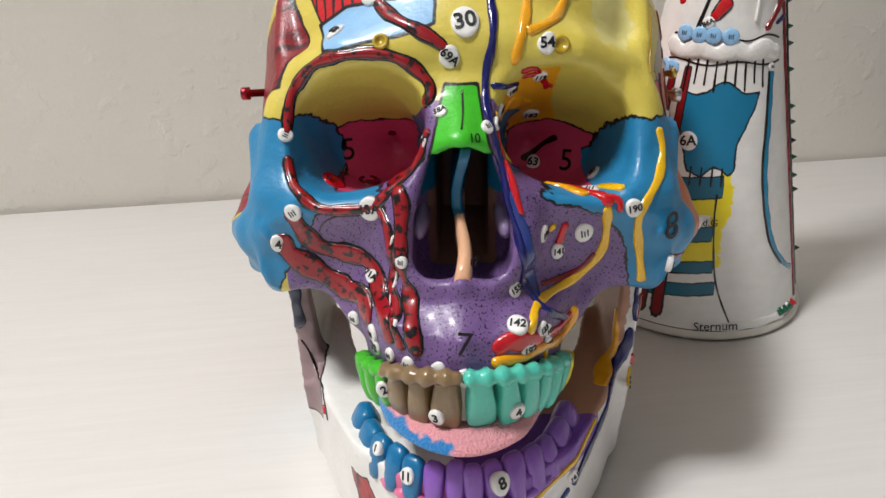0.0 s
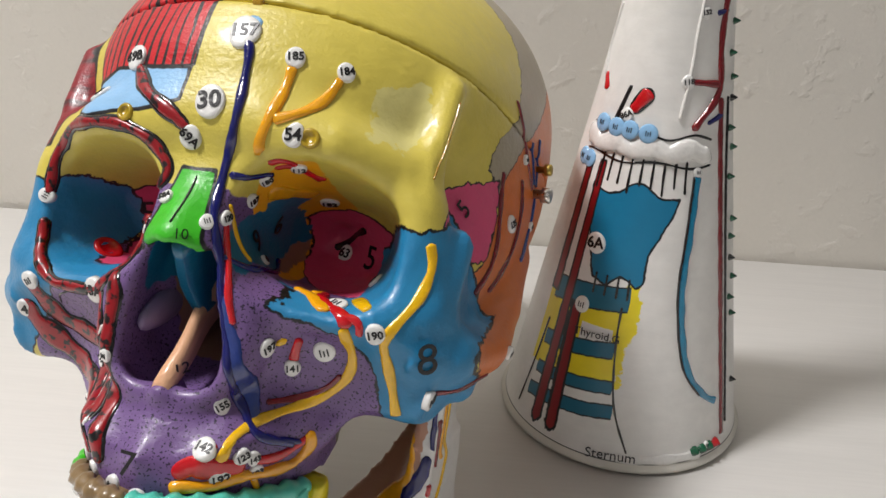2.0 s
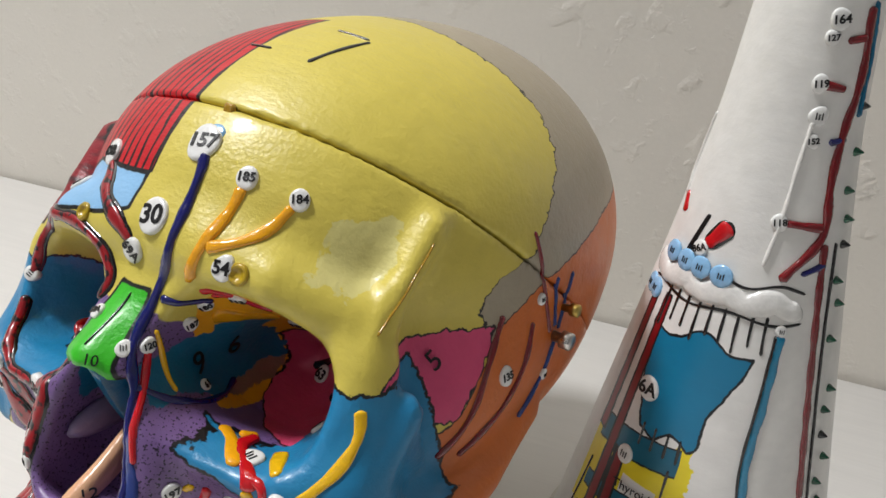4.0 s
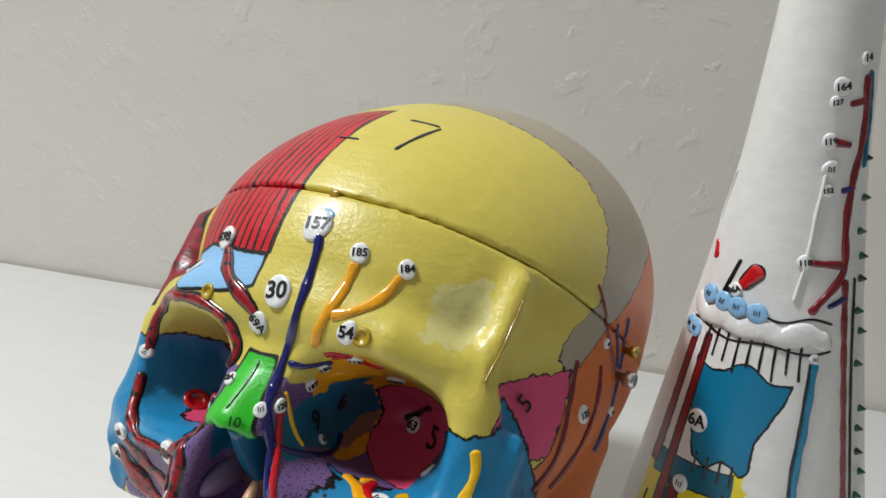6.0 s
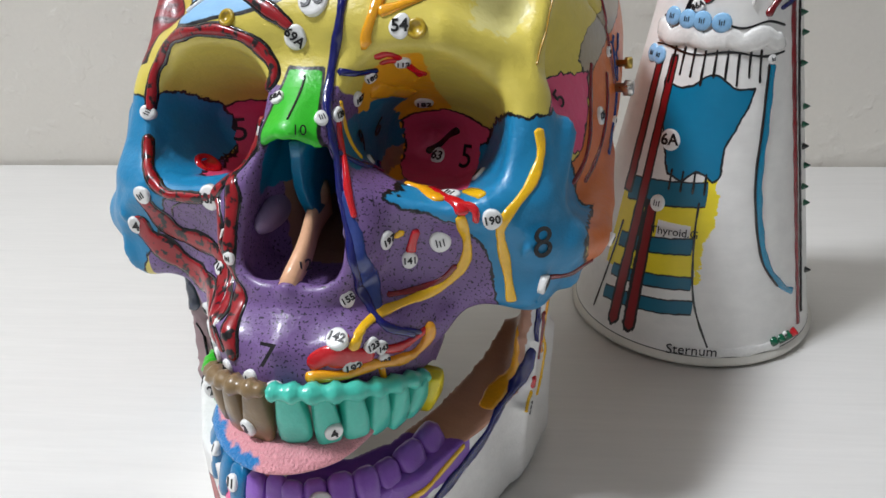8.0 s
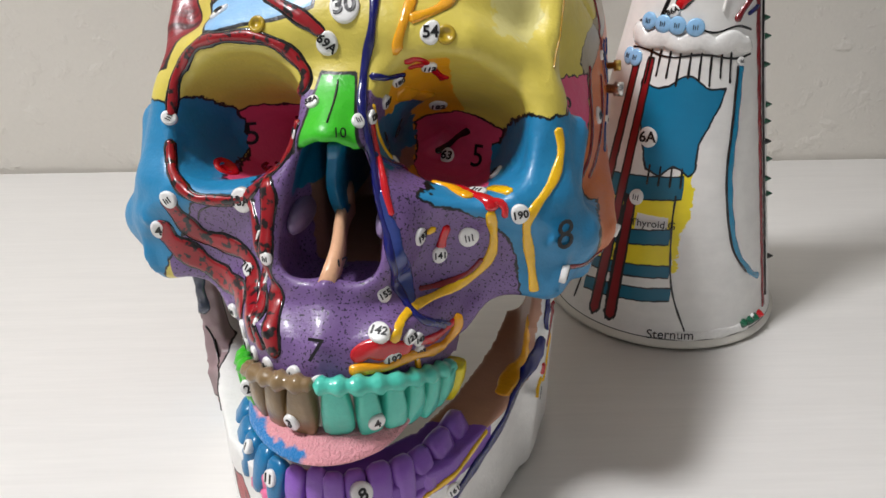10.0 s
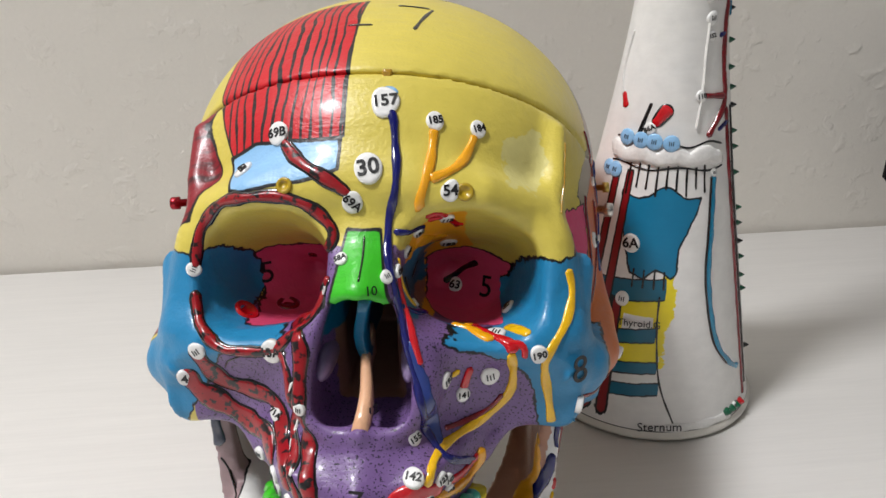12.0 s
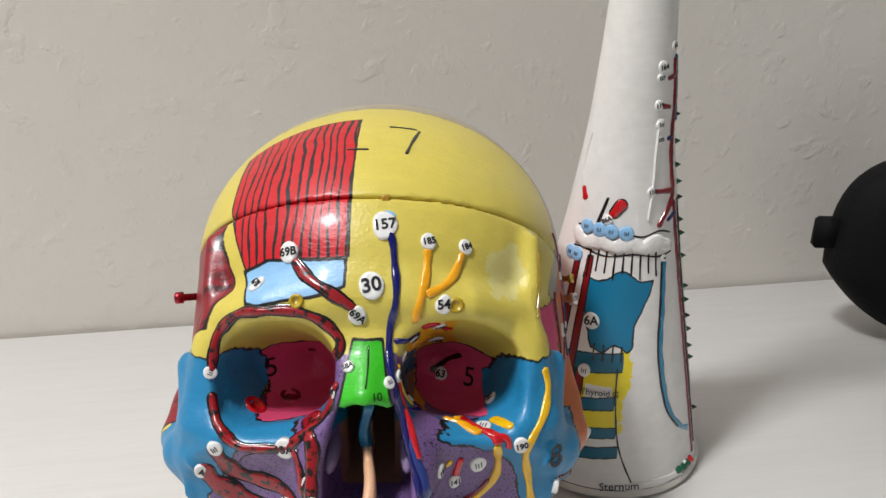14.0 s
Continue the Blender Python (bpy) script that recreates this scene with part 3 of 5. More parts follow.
def frame_at(tree, point):
    at, n, _, _ = tree.find_nearest(Vector(point))
    up = (Vector((0, 0, 1)) - n * n.z).normalized() if abs(n.z) < 0.97 else Vector((0, 1, 0))
    right = up.cross(n).normalized()
    return Matrix((right, n.cross(right), n)).transposed().to_4x4(), at


def text_mesh(text, size, bold=0.005):
    cu = bpy.data.curves.new("writing", "FONT")
    cu.body, cu.size, cu.align_x, cu.align_y = text, size, "CENTER", "CENTER"
    cu.extrude, cu.offset, cu.resolution_u = 0.0001, size * bold, 3
    tmp = new("writing", cu)
    me = bpy.data.meshes.new_from_object(tmp)
    bpy.data.objects.remove(tmp)
    return me


ink = paint("black_ink", INK, rough=0.4, coat=0.0)
label_white = paint("label_white", srgb(236, 235, 232), rough=0.22, coat=0.4, relief=0.12)


def bars_mesh(size):
    """Writing too small to read: a few plain strokes."""
    bm = bmesh.new()
    for i, dx in enumerate((-0.32, -0.02, 0.3)):
        box(bm, ((dx - 0.05) * size, -0.36 * size, -0.0001), ((dx + 0.06) * size, (0.36 - 0.14 * (i % 2)) * size, 0.0001))
    me = bpy.data.meshes.new("writing")
    bm.to_mesh(me)
    bm.free()
    return me


def sticker(tree, parent, point, radius, text="", seed=0, tilt=0.0):
    """A blob of white paint with a number written on it."""
    rng = random.Random(seed)
    radius *= 0.95
    turn, at = frame_at(tree, point)
    bm = lathe([(1.0, -0.0014 / radius), (1.0, 0.0), (0.93, 0.0003 / radius), (0.75, 0.00045 / radius), (0.4, 0.0005 / radius)], 20)
    a, b, ph = rng.uniform(-0.09, 0.09), rng.uniform(-0.06, 0.06), rng.uniform(0, 6)
    for v in bm.verts:
        ang = math.atan2(v.co.y, v.co.x)
        k = 1 + a * math.cos(2 * ang + ph) + b * math.cos(3 * ang)
        v.co = Vector((v.co.x * k * 0.94, v.co.y * k * 1.06, v.co.z)) * radius
    ob = part("sticker", bm, label_white, parent)
    ob.matrix_local = Matrix.Translation(at) @ turn @ pose(0, 0, 0.0004, 0, 0, tilt)
    me = text_mesh(text, radius * (1.5 if len(text) < 3 else 1.12), 0.025) if text else bars_mesh(radius)
    me.materials.append(ink)
    num = new("number", me)
    num.parent = ob
    num.location = (0, 0, 0.00058)
    return ob


def lettering(tree, parent, point, text, size, tilt=0.0, material=None, hollow=False):
    turn, at = frame_at(tree, point)
    if hollow:
        n = (turn.col[2].to_3d() + Vector((0, -1.3, 0.35))).normalized()
        right = Vector((0, 0, 1)).cross(n).normalized()
        turn, at = Matrix((right, n.cross(right), n)).transposed().to_4x4(), at + n * 0.0026
    me = text_mesh(text, size, 0.0)
    me.materials.append(material or ink)
    ob = new("painted_number", me)
    ob.parent = parent
    place = Matrix.Translation(at) @ turn @ pose(0, 0, 0.0005, 0, 0, tilt)
    n, back = place.col[2].to_3d(), place.inverted()
    for v in me.vertices if hollow and text == "5" else ():
        hit = tree.ray_cast(place @ v.co + n * 0.006, -n, 0.014)[0]
        if hit:
            v.co = back @ (hit + n * (0.0004 + v.co.z))
    ob.matrix_local = place
    return ob


head_tree = tree_of(cap, cranium)
jaw_tree = tree_of(mandible)
PAINTS = {"navy": NAVY, "amber": AMBER, "red": srgb(196, 16, 28), "wine": WINE, "lemon": srgb(238, 186, 20), "violet": srgb(76, 40, 150), "ink": INK, "sky": SKY, "white": WHITE,
          "teal": TEAL, "blue": srgb(16, 130, 170), "forest": srgb(10, 84, 56), "grey": srgb(60, 66, 86), "salmon": srgb(205, 96, 88), "gold": srgb(170, 130, 30), "dull_blue": srgb(40, 60, 130)}


def mottled(name):
    """Red vessel paint with black flecks."""
    k = Nodes(name)
    n = k.noise(420, 2)
    m = k.noise(160, 3)
    k.bump(m, 0.3, 0.001)
    return k.done(k.mix(k.math("MULTIPLY_ADD", n, 14.0, -7.3, clamp=True), k.vary(srgb(150, 12, 24), m, 0.25), INK), 0.3, 0.25)


flecked = mottled("flecked_red_paint")


def gloss(tone):
    return flecked if tone == "fleck" else paint(tone + "_gloss_paint", PAINTS[tone], rough=0.16, coat=0.6, grain=0.16)


LINES = [  # surface, name, tone, width and height in mm, points
    ("h", "vein", "navy", 2.3, 0.9, [(0.0055, 0.0005, 0.1615), (0.0073, -0.0012, 0.1596), (0.008, -0.0057, 0.1535), (0.0087, -0.0106, 0.1481), (0.0082, -0.0135, 0.142), (0.0068, -0.014, 0.137), (0.0064, -0.0163, 0.1326), (0.0068, -0.0207, 0.1284), (0.0078, -0.0248, 0.1235), (0.0096, -0.0265, 0.1175), (0.0110, -0.0292, 0.1118), (0.0125, -0.0318, 0.1051), (0.0142, -0.0346, 0.0993), (0.0159, -0.0373, 0.0926), (0.0175, -0.0351, 0.0832), (0.0219, -0.0383, 0.0788), (0.0281, -0.0302, 0.0712)]),
    ("h", "vein", "dull_blue", 5.0, 0.5, [(0.0112, -0.0301, 0.1101), (0.0135, -0.0329, 0.1036), (0.0158, -0.0359, 0.0972), (0.0179, -0.0323, 0.0858), (0.0205, -0.0375, 0.0800)]),
    ("h", "nerve", "amber", 2.6, 0.8, [(0.018, -0.0005, 0.157), (0.0177, -0.0047, 0.1517), (0.0168, -0.0095, 0.1477), (0.0154, -0.0128, 0.1432), (0.0140, -0.013, 0.1385), (0.0155, -0.0134, 0.1372)]),
    ("h", "nerve", "amber", 2.6, 0.8, [(0.0292, 0.0027, 0.1541), (0.0265, -0.0026, 0.1491), (0.0227, -0.0083, 0.1469), (0.0160, -0.0112, 0.1448)]),
    ("h", "artery", "fleck", 2.8, 0.8, [(-0.0233, -0.001, 0.1535), (-0.0172, -0.0077, 0.1492), (-0.011, -0.0116, 0.1467), (-0.0054, -0.0131, 0.1435), (-0.0024, -0.0134, 0.1409)]),
    ("h", "artery", "fleck", 2.6, 1.0, [(-0.0480, -0.0105, 0.1180), (-0.0478, -0.007, 0.1235), (-0.046, -0.005, 0.1301), (-0.0392, -0.0075, 0.1375), (-0.0302, -0.0115, 0.1404), (-0.0227, -0.012, 0.1410), (-0.0154, -0.0131, 0.1395), (-0.0105, -0.0138, 0.136), (-0.0074, -0.0164, 0.1322), (-0.0085, -0.0177, 0.1265)]),
    ("h", "artery", "fleck", 2.8, 1.0, [(-0.0482, -0.0119, 0.1145), (-0.0470, -0.0160, 0.1085), (-0.0445, -0.0205, 0.1055), (-0.0387, -0.0248, 0.1030), (-0.0322, -0.0265, 0.1025), (-0.0249, -0.0275, 0.1035), (-0.0195, -0.0270, 0.1070), (-0.0150, -0.0262, 0.1125), (-0.0110, -0.0255, 0.1180), (-0.0075, -0.0240, 0.1250)]),
    ("h", "muscle", "fleck", 6.4, 0.7, [(-0.0516, -0.0213, 0.0945), (-0.0486, -0.0211, 0.0879), (-0.0428, -0.0211, 0.0835), (-0.0366, -0.0216, 0.0794), (-0.0309, -0.0255, 0.0776), (-0.0280, -0.0283, 0.0786), (-0.0261, -0.0334, 0.0743), (-0.0256, -0.0375, 0.0722)]),
    ("h", "muscle", "fleck", 4.8, 0.6, [(-0.0464, -0.0230, 0.1036), (-0.0444, -0.0226, 0.0965), (-0.0404, -0.0210, 0.0901), (-0.0328, -0.0229, 0.0888), (-0.0258, -0.0257, 0.0875), (-0.0225, -0.0319, 0.0805), (-0.0204, -0.0416, 0.0792), (-0.0198, -0.0445, 0.0745), (-0.0205, -0.0460, 0.0716)]),
    ("h", "muscle", "fleck", 2.8, 0.6, [(-0.0227, -0.0275, 0.1045), (-0.0192, -0.0328, 0.0995), (-0.0187, -0.0348, 0.0938), (-0.0190, -0.0321, 0.0840), (-0.0174, -0.0412, 0.0806), (-0.0164, -0.0471, 0.0757), (-0.0168, -0.0490, 0.0716)]),
    ("h", "muscle", "fleck", 3.8, 0.8, [(-0.0140, -0.0240, 0.1135), (-0.0175, -0.0200, 0.1090), (-0.0155, -0.0313, 0.1079), (-0.0158, -0.0365, 0.0962), (-0.0152, -0.0364, 0.0880), (-0.0133, -0.0406, 0.0819), (-0.0128, -0.0499, 0.0774), (-0.0122, -0.0525, 0.0718)]),
    ("h", "tendon", "white", 1.0, 0.5, [(-0.0169, -0.034, 0.1), (-0.0188, -0.0347, 0.0823), (-0.0162, -0.047, 0.078)]),
    ("h", "nerve", "lemon", 2.6, 0.6, [(0.0378, -0.0246, 0.1035), (0.0393, -0.0216, 0.0937), (0.0382, -0.0214, 0.0872), (0.0329, -0.0231, 0.0816), (0.0254, -0.0293, 0.0802), (0.0206, -0.0356, 0.0803), (0.0183, -0.0422, 0.0801), (0.0172, -0.0464, 0.0773), (0.0167, -0.0469, 0.0753)]),
    ("h", "nerve", "lemon", 2.6, 0.6, [(0.0538, -0.0076, 0.1196), (0.0552, -0.0096, 0.1138), (0.0539, -0.0151, 0.1080), (0.0498, -0.0214, 0.1029), (0.0474, -0.0230, 0.0986), (0.0490, -0.0210, 0.0864), (0.0503, -0.0208, 0.0768)]),
    ("h", "artery", "wine", 1.7, 0.4, [(0.0374, -0.0216, 0.0882), (0.0329, -0.0231, 0.0835), (0.0261, -0.0271, 0.0820), (0.0203, -0.0317, 0.0828)]),
    ("h", "artery", "wine", 1.7, 0.4, [(0.0588, -0.0189, 0.0833), (0.0619, -0.0139, 0.0824), (0.0658, -0.0053, 0.0803), (0.0695, 0.0000, 0.0809)]),
    ("h", "artery", "red", 2.6, 0.8, [(0.0288, -0.0255, 0.0994), (0.0273, -0.0253, 0.0969), (0.0264, -0.0254, 0.0941), (0.0258, -0.0255, 0.0903)]),
    ("h", "artery", "red", 1.8, 0.7, [(0.0086, -0.0208, 0.125), (0.0107, -0.0242, 0.1178), (0.0135, -0.0304, 0.1093), (0.0158, -0.034, 0.103)]),
    ("h", "nerve", "lemon", 1.6, 0.6, [(0.0217, -0.0286, 0.0960), (0.0238, -0.0268, 0.0971), (0.0262, -0.0260, 0.0986)]),
    ("h", "artery", "red", 2.2, 0.9, [(0.0353, -0.0235, 0.1042), (0.039, -0.0235, 0.1042), (0.0422, -0.0229, 0.1035), (0.0415, -0.024, 0.099)]),
    ("h", "artery", "red", 1.8, 0.6, [(0.0150, -0.0121, 0.1342), (0.0193, -0.0118, 0.1365), (0.0225, 0.0, 0.1335), (0.026, 0.002, 0.132)]),
    ("h", "artery", "red", 2.0, 0.7, [(0.0161, -0.0442, 0.0802), (0.0145, -0.0495, 0.0795), (0.0125, -0.0515, 0.0765)]),
    ("h", "artery", "red", 5.2, 0.8, [(0.0075, -0.0526, 0.0736), (0.0116, -0.0507, 0.0768), (0.0156, -0.0478, 0.0751), (0.0215, -0.0416, 0.0726)]),
    ("h", "artery", "red", 2.4, 0.8, [(0.0214, -0.0418, 0.0739), (0.0258, -0.0340, 0.0706), (0.0308, -0.0274, 0.0722)]),
    ("h", "vein", "navy", 1.8, 0.7, [(0.0231, -0.0378, 0.0772), (0.0275, -0.0313, 0.0729), (0.0304, -0.0277, 0.0702)]),
    ("h", "nerve", "amber", 3.0, 1.3, [(0.0065, -0.0530, 0.0708), (0.0101, -0.0515, 0.0718), (0.0146, -0.0485, 0.0706), (0.0204, -0.0427, 0.0704), (0.0267, -0.0308, 0.0657), (0.0303, -0.0277, 0.0694), (0.0305, -0.028, 0.075)]),
    ("h", "nerve", "amber", 1.6, 0.8, [(0.0215, -0.0412, 0.0698), (0.0219, -0.0397, 0.0635)]),
    ("h", "artery", "wine", 1.8, 0.5, [(0.0605, 0.0385, 0.1235), (0.0585, 0.033, 0.113), (0.056, 0.024, 0.101), (0.054, 0.014, 0.095)]),
    ("h", "artery", "wine", 1.8, 0.5, [(0.0665, 0.047, 0.119), (0.063, 0.043, 0.108), (0.058, 0.033, 0.099), (0.054, 0.02, 0.093)]),
    ("h", "artery", "wine", 1.2, 0.5, [(0.064, 0.05, 0.142), (0.067, 0.051, 0.132), (0.069, 0.052, 0.122), (0.070, 0.053, 0.112)]),
    ("h", "vein", "dull_blue", 1.5, 0.5, [(0.0705, 0.056, 0.112), (0.069, 0.05, 0.103), (0.066, 0.043, 0.096), (0.064, 0.038, 0.092)]),
    ("h", "vein", "dull_blue", 1.2, 0.5, [(0.070, 0.058, 0.128), (0.0705, 0.056, 0.12), (0.071, 0.055, 0.113)]),
    ("h", "vein", "dull_blue", 1.2, 0.5, [(0.072, 0.066, 0.127), (0.0715, 0.06, 0.118), (0.071, 0.056, 0.112)]),
    ("h", "vein", "navy", 1.7, 0.6, [(0.0068, -0.0165, 0.1330), (0.0100, -0.0150, 0.1325), (0.0135, -0.0115, 0.1315), (0.0165, -0.008, 0.1305)]),
    ("h", "vein", "navy", 1.6, 0.6, [(0.0095, -0.0270, 0.1175), (0.0125, -0.0235, 0.1145), (0.0150, -0.0190, 0.1110), (0.0150, -0.0120, 0.1065), (0.0140, -0.004, 0.1050), (0.0140, 0.002, 0.1060)]),
    ("h", "nerve", "lemon", 1.3, 0.5, [(0.0092, -0.0195, 0.1280), (0.0105, -0.0185, 0.1220), (0.0125, -0.0190, 0.1160), (0.0140, -0.0185, 0.1120)]),
    ("h", "artery", "red", 1.7, 0.5, [(0.0150, -0.0102, 0.1331), (0.0185, -0.0090, 0.1342), (0.0215, -0.0072, 0.1334), (0.0241, 0.0005, 0.1275)]),
    ("h", "nerve", "amber", 4.2, 0.6, [(0.0135, -0.0085, 0.1255), (0.0165, 0.001, 0.1235), (0.0200, 0.008, 0.1200)]),
    ("h", "fissure", "ink", 2.0, 0.15, [(0.0182, 0.0195, 0.1005), (0.0239, 0.0205, 0.1045), (0.0301, 0.0165, 0.1092)]),
    ("h", "fissure", "wine", 3.4, 0.15, [(-0.0200, 0.0180, 0.1110), (-0.0241, 0.0195, 0.1086)]),
    ("h", "nerve", "amber", 3.4, 0.8, [(0.0212, -0.0150, 0.1050), (0.0256, -0.0165, 0.1045), (0.0300, -0.0195, 0.1045), (0.0344, -0.0235, 0.1045)]),
    ("h", "nerve", "amber", 2.8, 0.8, [(0.0290, -0.010, 0.1005), (0.0256, -0.0150, 0.1040)]),
    ("h", "artery", "red", 3.0, 0.9, [(0.0285, -0.0110, 0.1000), (0.0299, -0.0177, 0.1045), (0.0343, -0.0205, 0.1045), (0.0384, -0.0239, 0.1041), (0.0392, -0.0246, 0.1010)]),
    ("h", "nerve", "lemon", 3.4, 0.7, [(0.0375, -0.0125, 0.1010), (0.0410, -0.0180, 0.1040), (0.0443, -0.0217, 0.1050)]),
    ("h", "paint_drip", "sky", 5.0, 0.35, [(0.0060, 0.0065, 0.1668), (0.0060, 0.0040, 0.1652), (0.0055, 0.0015, 0.1630)]),
    ("h", "temporal_ridge", "gold", 0.5, 0.3, [(0.0562, 0.0178, 0.1478), (0.0545, 0.012, 0.142), (0.053, 0.0056, 0.1358), (0.0513, -0.0004, 0.1305)]),
    ("h", "ink_line", "ink", 1.1, 0.25, [(0.0036, 0.0485, 0.1822), (0.010, 0.0487, 0.1815), (0.0157, 0.0488, 0.1807)]),
    ("h", "ink_line", "ink", 1.1, 0.25, [(0.0157, 0.0488, 0.1807), (0.0135, 0.039, 0.180), (0.0109, 0.0276, 0.1775)]),
    ("h", "ink_line", "ink", 0.9, 0.25, [(-0.0096, 0.031, 0.1783), (-0.0001, 0.0299, 0.179)]),
    ("h", "ink_line", "ink", 0.5, 0.25, [(0.0004, -0.0167, 0.1330), (0.0006, -0.0249, 0.1279), (-0.0003, -0.0315, 0.1205)]),
    ("h", "ink_line", "ink", 0.5, 0.2, [(-0.0235, -0.0275, 0.1035), (-0.031, -0.0255, 0.1015), (-0.037, -0.0245, 0.099), (-0.0398, -0.0214, 0.0935)]),
    ("h", "putty_bead", "gold", 2.2, 1.4, [(0.0025, 0.0095, 0.1685), (0.0055, 0.0095, 0.1685), (0.0075, 0.0097, 0.168)]),
    ("j", "vein", "navy", 4.0, 0.7, [(0.030, -0.043, 0.023), (0.036, -0.036, 0.026), (0.042, -0.026, 0.030), (0.0475, -0.015, 0.036), (0.052, -0.009, 0.043), (0.0545, -0.008, 0.052)]),
    ("j", "nerve", "amber", 6.0, 0.5, [(0.042, -0.016, 0.036), (0.0455, -0.004, 0.044), (0.0485, 0.004, 0.056)]),
    ("j", "vein", "navy", 1.6, 0.7, [(0.0555, -0.008, 0.052), (0.0558, -0.010, 0.060), (0.056, -0.010, 0.067)]),
    ("j", "nerve", "lemon", 1.8, 0.6, [(0.018, -0.056, 0.026), (0.026, -0.050, 0.029), (0.034, -0.040, 0.032), (0.041, -0.028, 0.036)]),
    ("j", "nerve", "amber", 2.0, 0.6, [(0.0575, 0.006, 0.066), (0.057, 0.008, 0.054), (0.0565, 0.008, 0.042)]),
    ("j", "nerve", "lemon", 1.4, 0.6, [(0.058, 0.012, 0.064), (0.0575, 0.013, 0.050), (0.057, 0.010, 0.036), (0.0565, 0.004, 0.028)]),
    ("j", "artery", "wine", 1.4, 0.6, [(0.0575, 0.001, 0.062), (0.057, 0.002, 0.05), (0.0565, 0.003, 0.043)]),
    ("j", "artery", "red", 2.6, 0.7, [(0.0565, -0.002, 0.042), (0.0562, -0.003, 0.036)]),
    ("j", "nerve", "lemon", 1.2, 0.6, [(0.056, -0.006, 0.038), (0.0555, -0.008, 0.030)]),
    ("j", "artery", "red", 2.4, 0.7, [(0.017, -0.057, 0.016), (0.023, -0.053, 0.018), (0.026, -0.051, 0.021), (0.025, -0.052, 0.025)]),
    ("j", "vein", "dull_blue", 2.6, 0.7, [(0.021, -0.056, 0.026), (0.0215, -0.055, 0.019), (0.021, -0.056, 0.012)]),
    ("j", "vein", "dull_blue", 1.8, 0.7, [(0.0225, -0.054, 0.016), (0.028, -0.049, 0.019), (0.032, -0.044, 0.023)]),
    ("j", "muscle", "grey", 5.0, 0.6, [(-0.0555, 0.0, 0.066), (-0.055, -0.002, 0.058), (-0.054, -0.006, 0.050)]),
    ("j", "ink_line", "ink", 0.7, 0.3, [(-0.054, -0.010, 0.050), (-0.052, -0.016, 0.042), (-0.047, -0.021, 0.034), (-0.045, -0.022, 0.028)]),
    ("j", "artery", "red", 2.6, 0.7, [(-0.049, -0.018, 0.033), (-0.0475, -0.019, 0.028)]),
]
for i, (where, name, tone, w, h, pts) in enumerate(LINES):
    tree, owner = (head_tree, cranium) if where == "h" else (jaw_tree, mandible)
    part(name, ribbon(tree, pts, w / 1000, h / 1000, i), gloss(tone), owner)
    if tone == "fleck":
        part("ink_outline", ribbon(tree, pts, (w + 1.3) / 1000, h / 2000, i), gloss("ink"), owner)

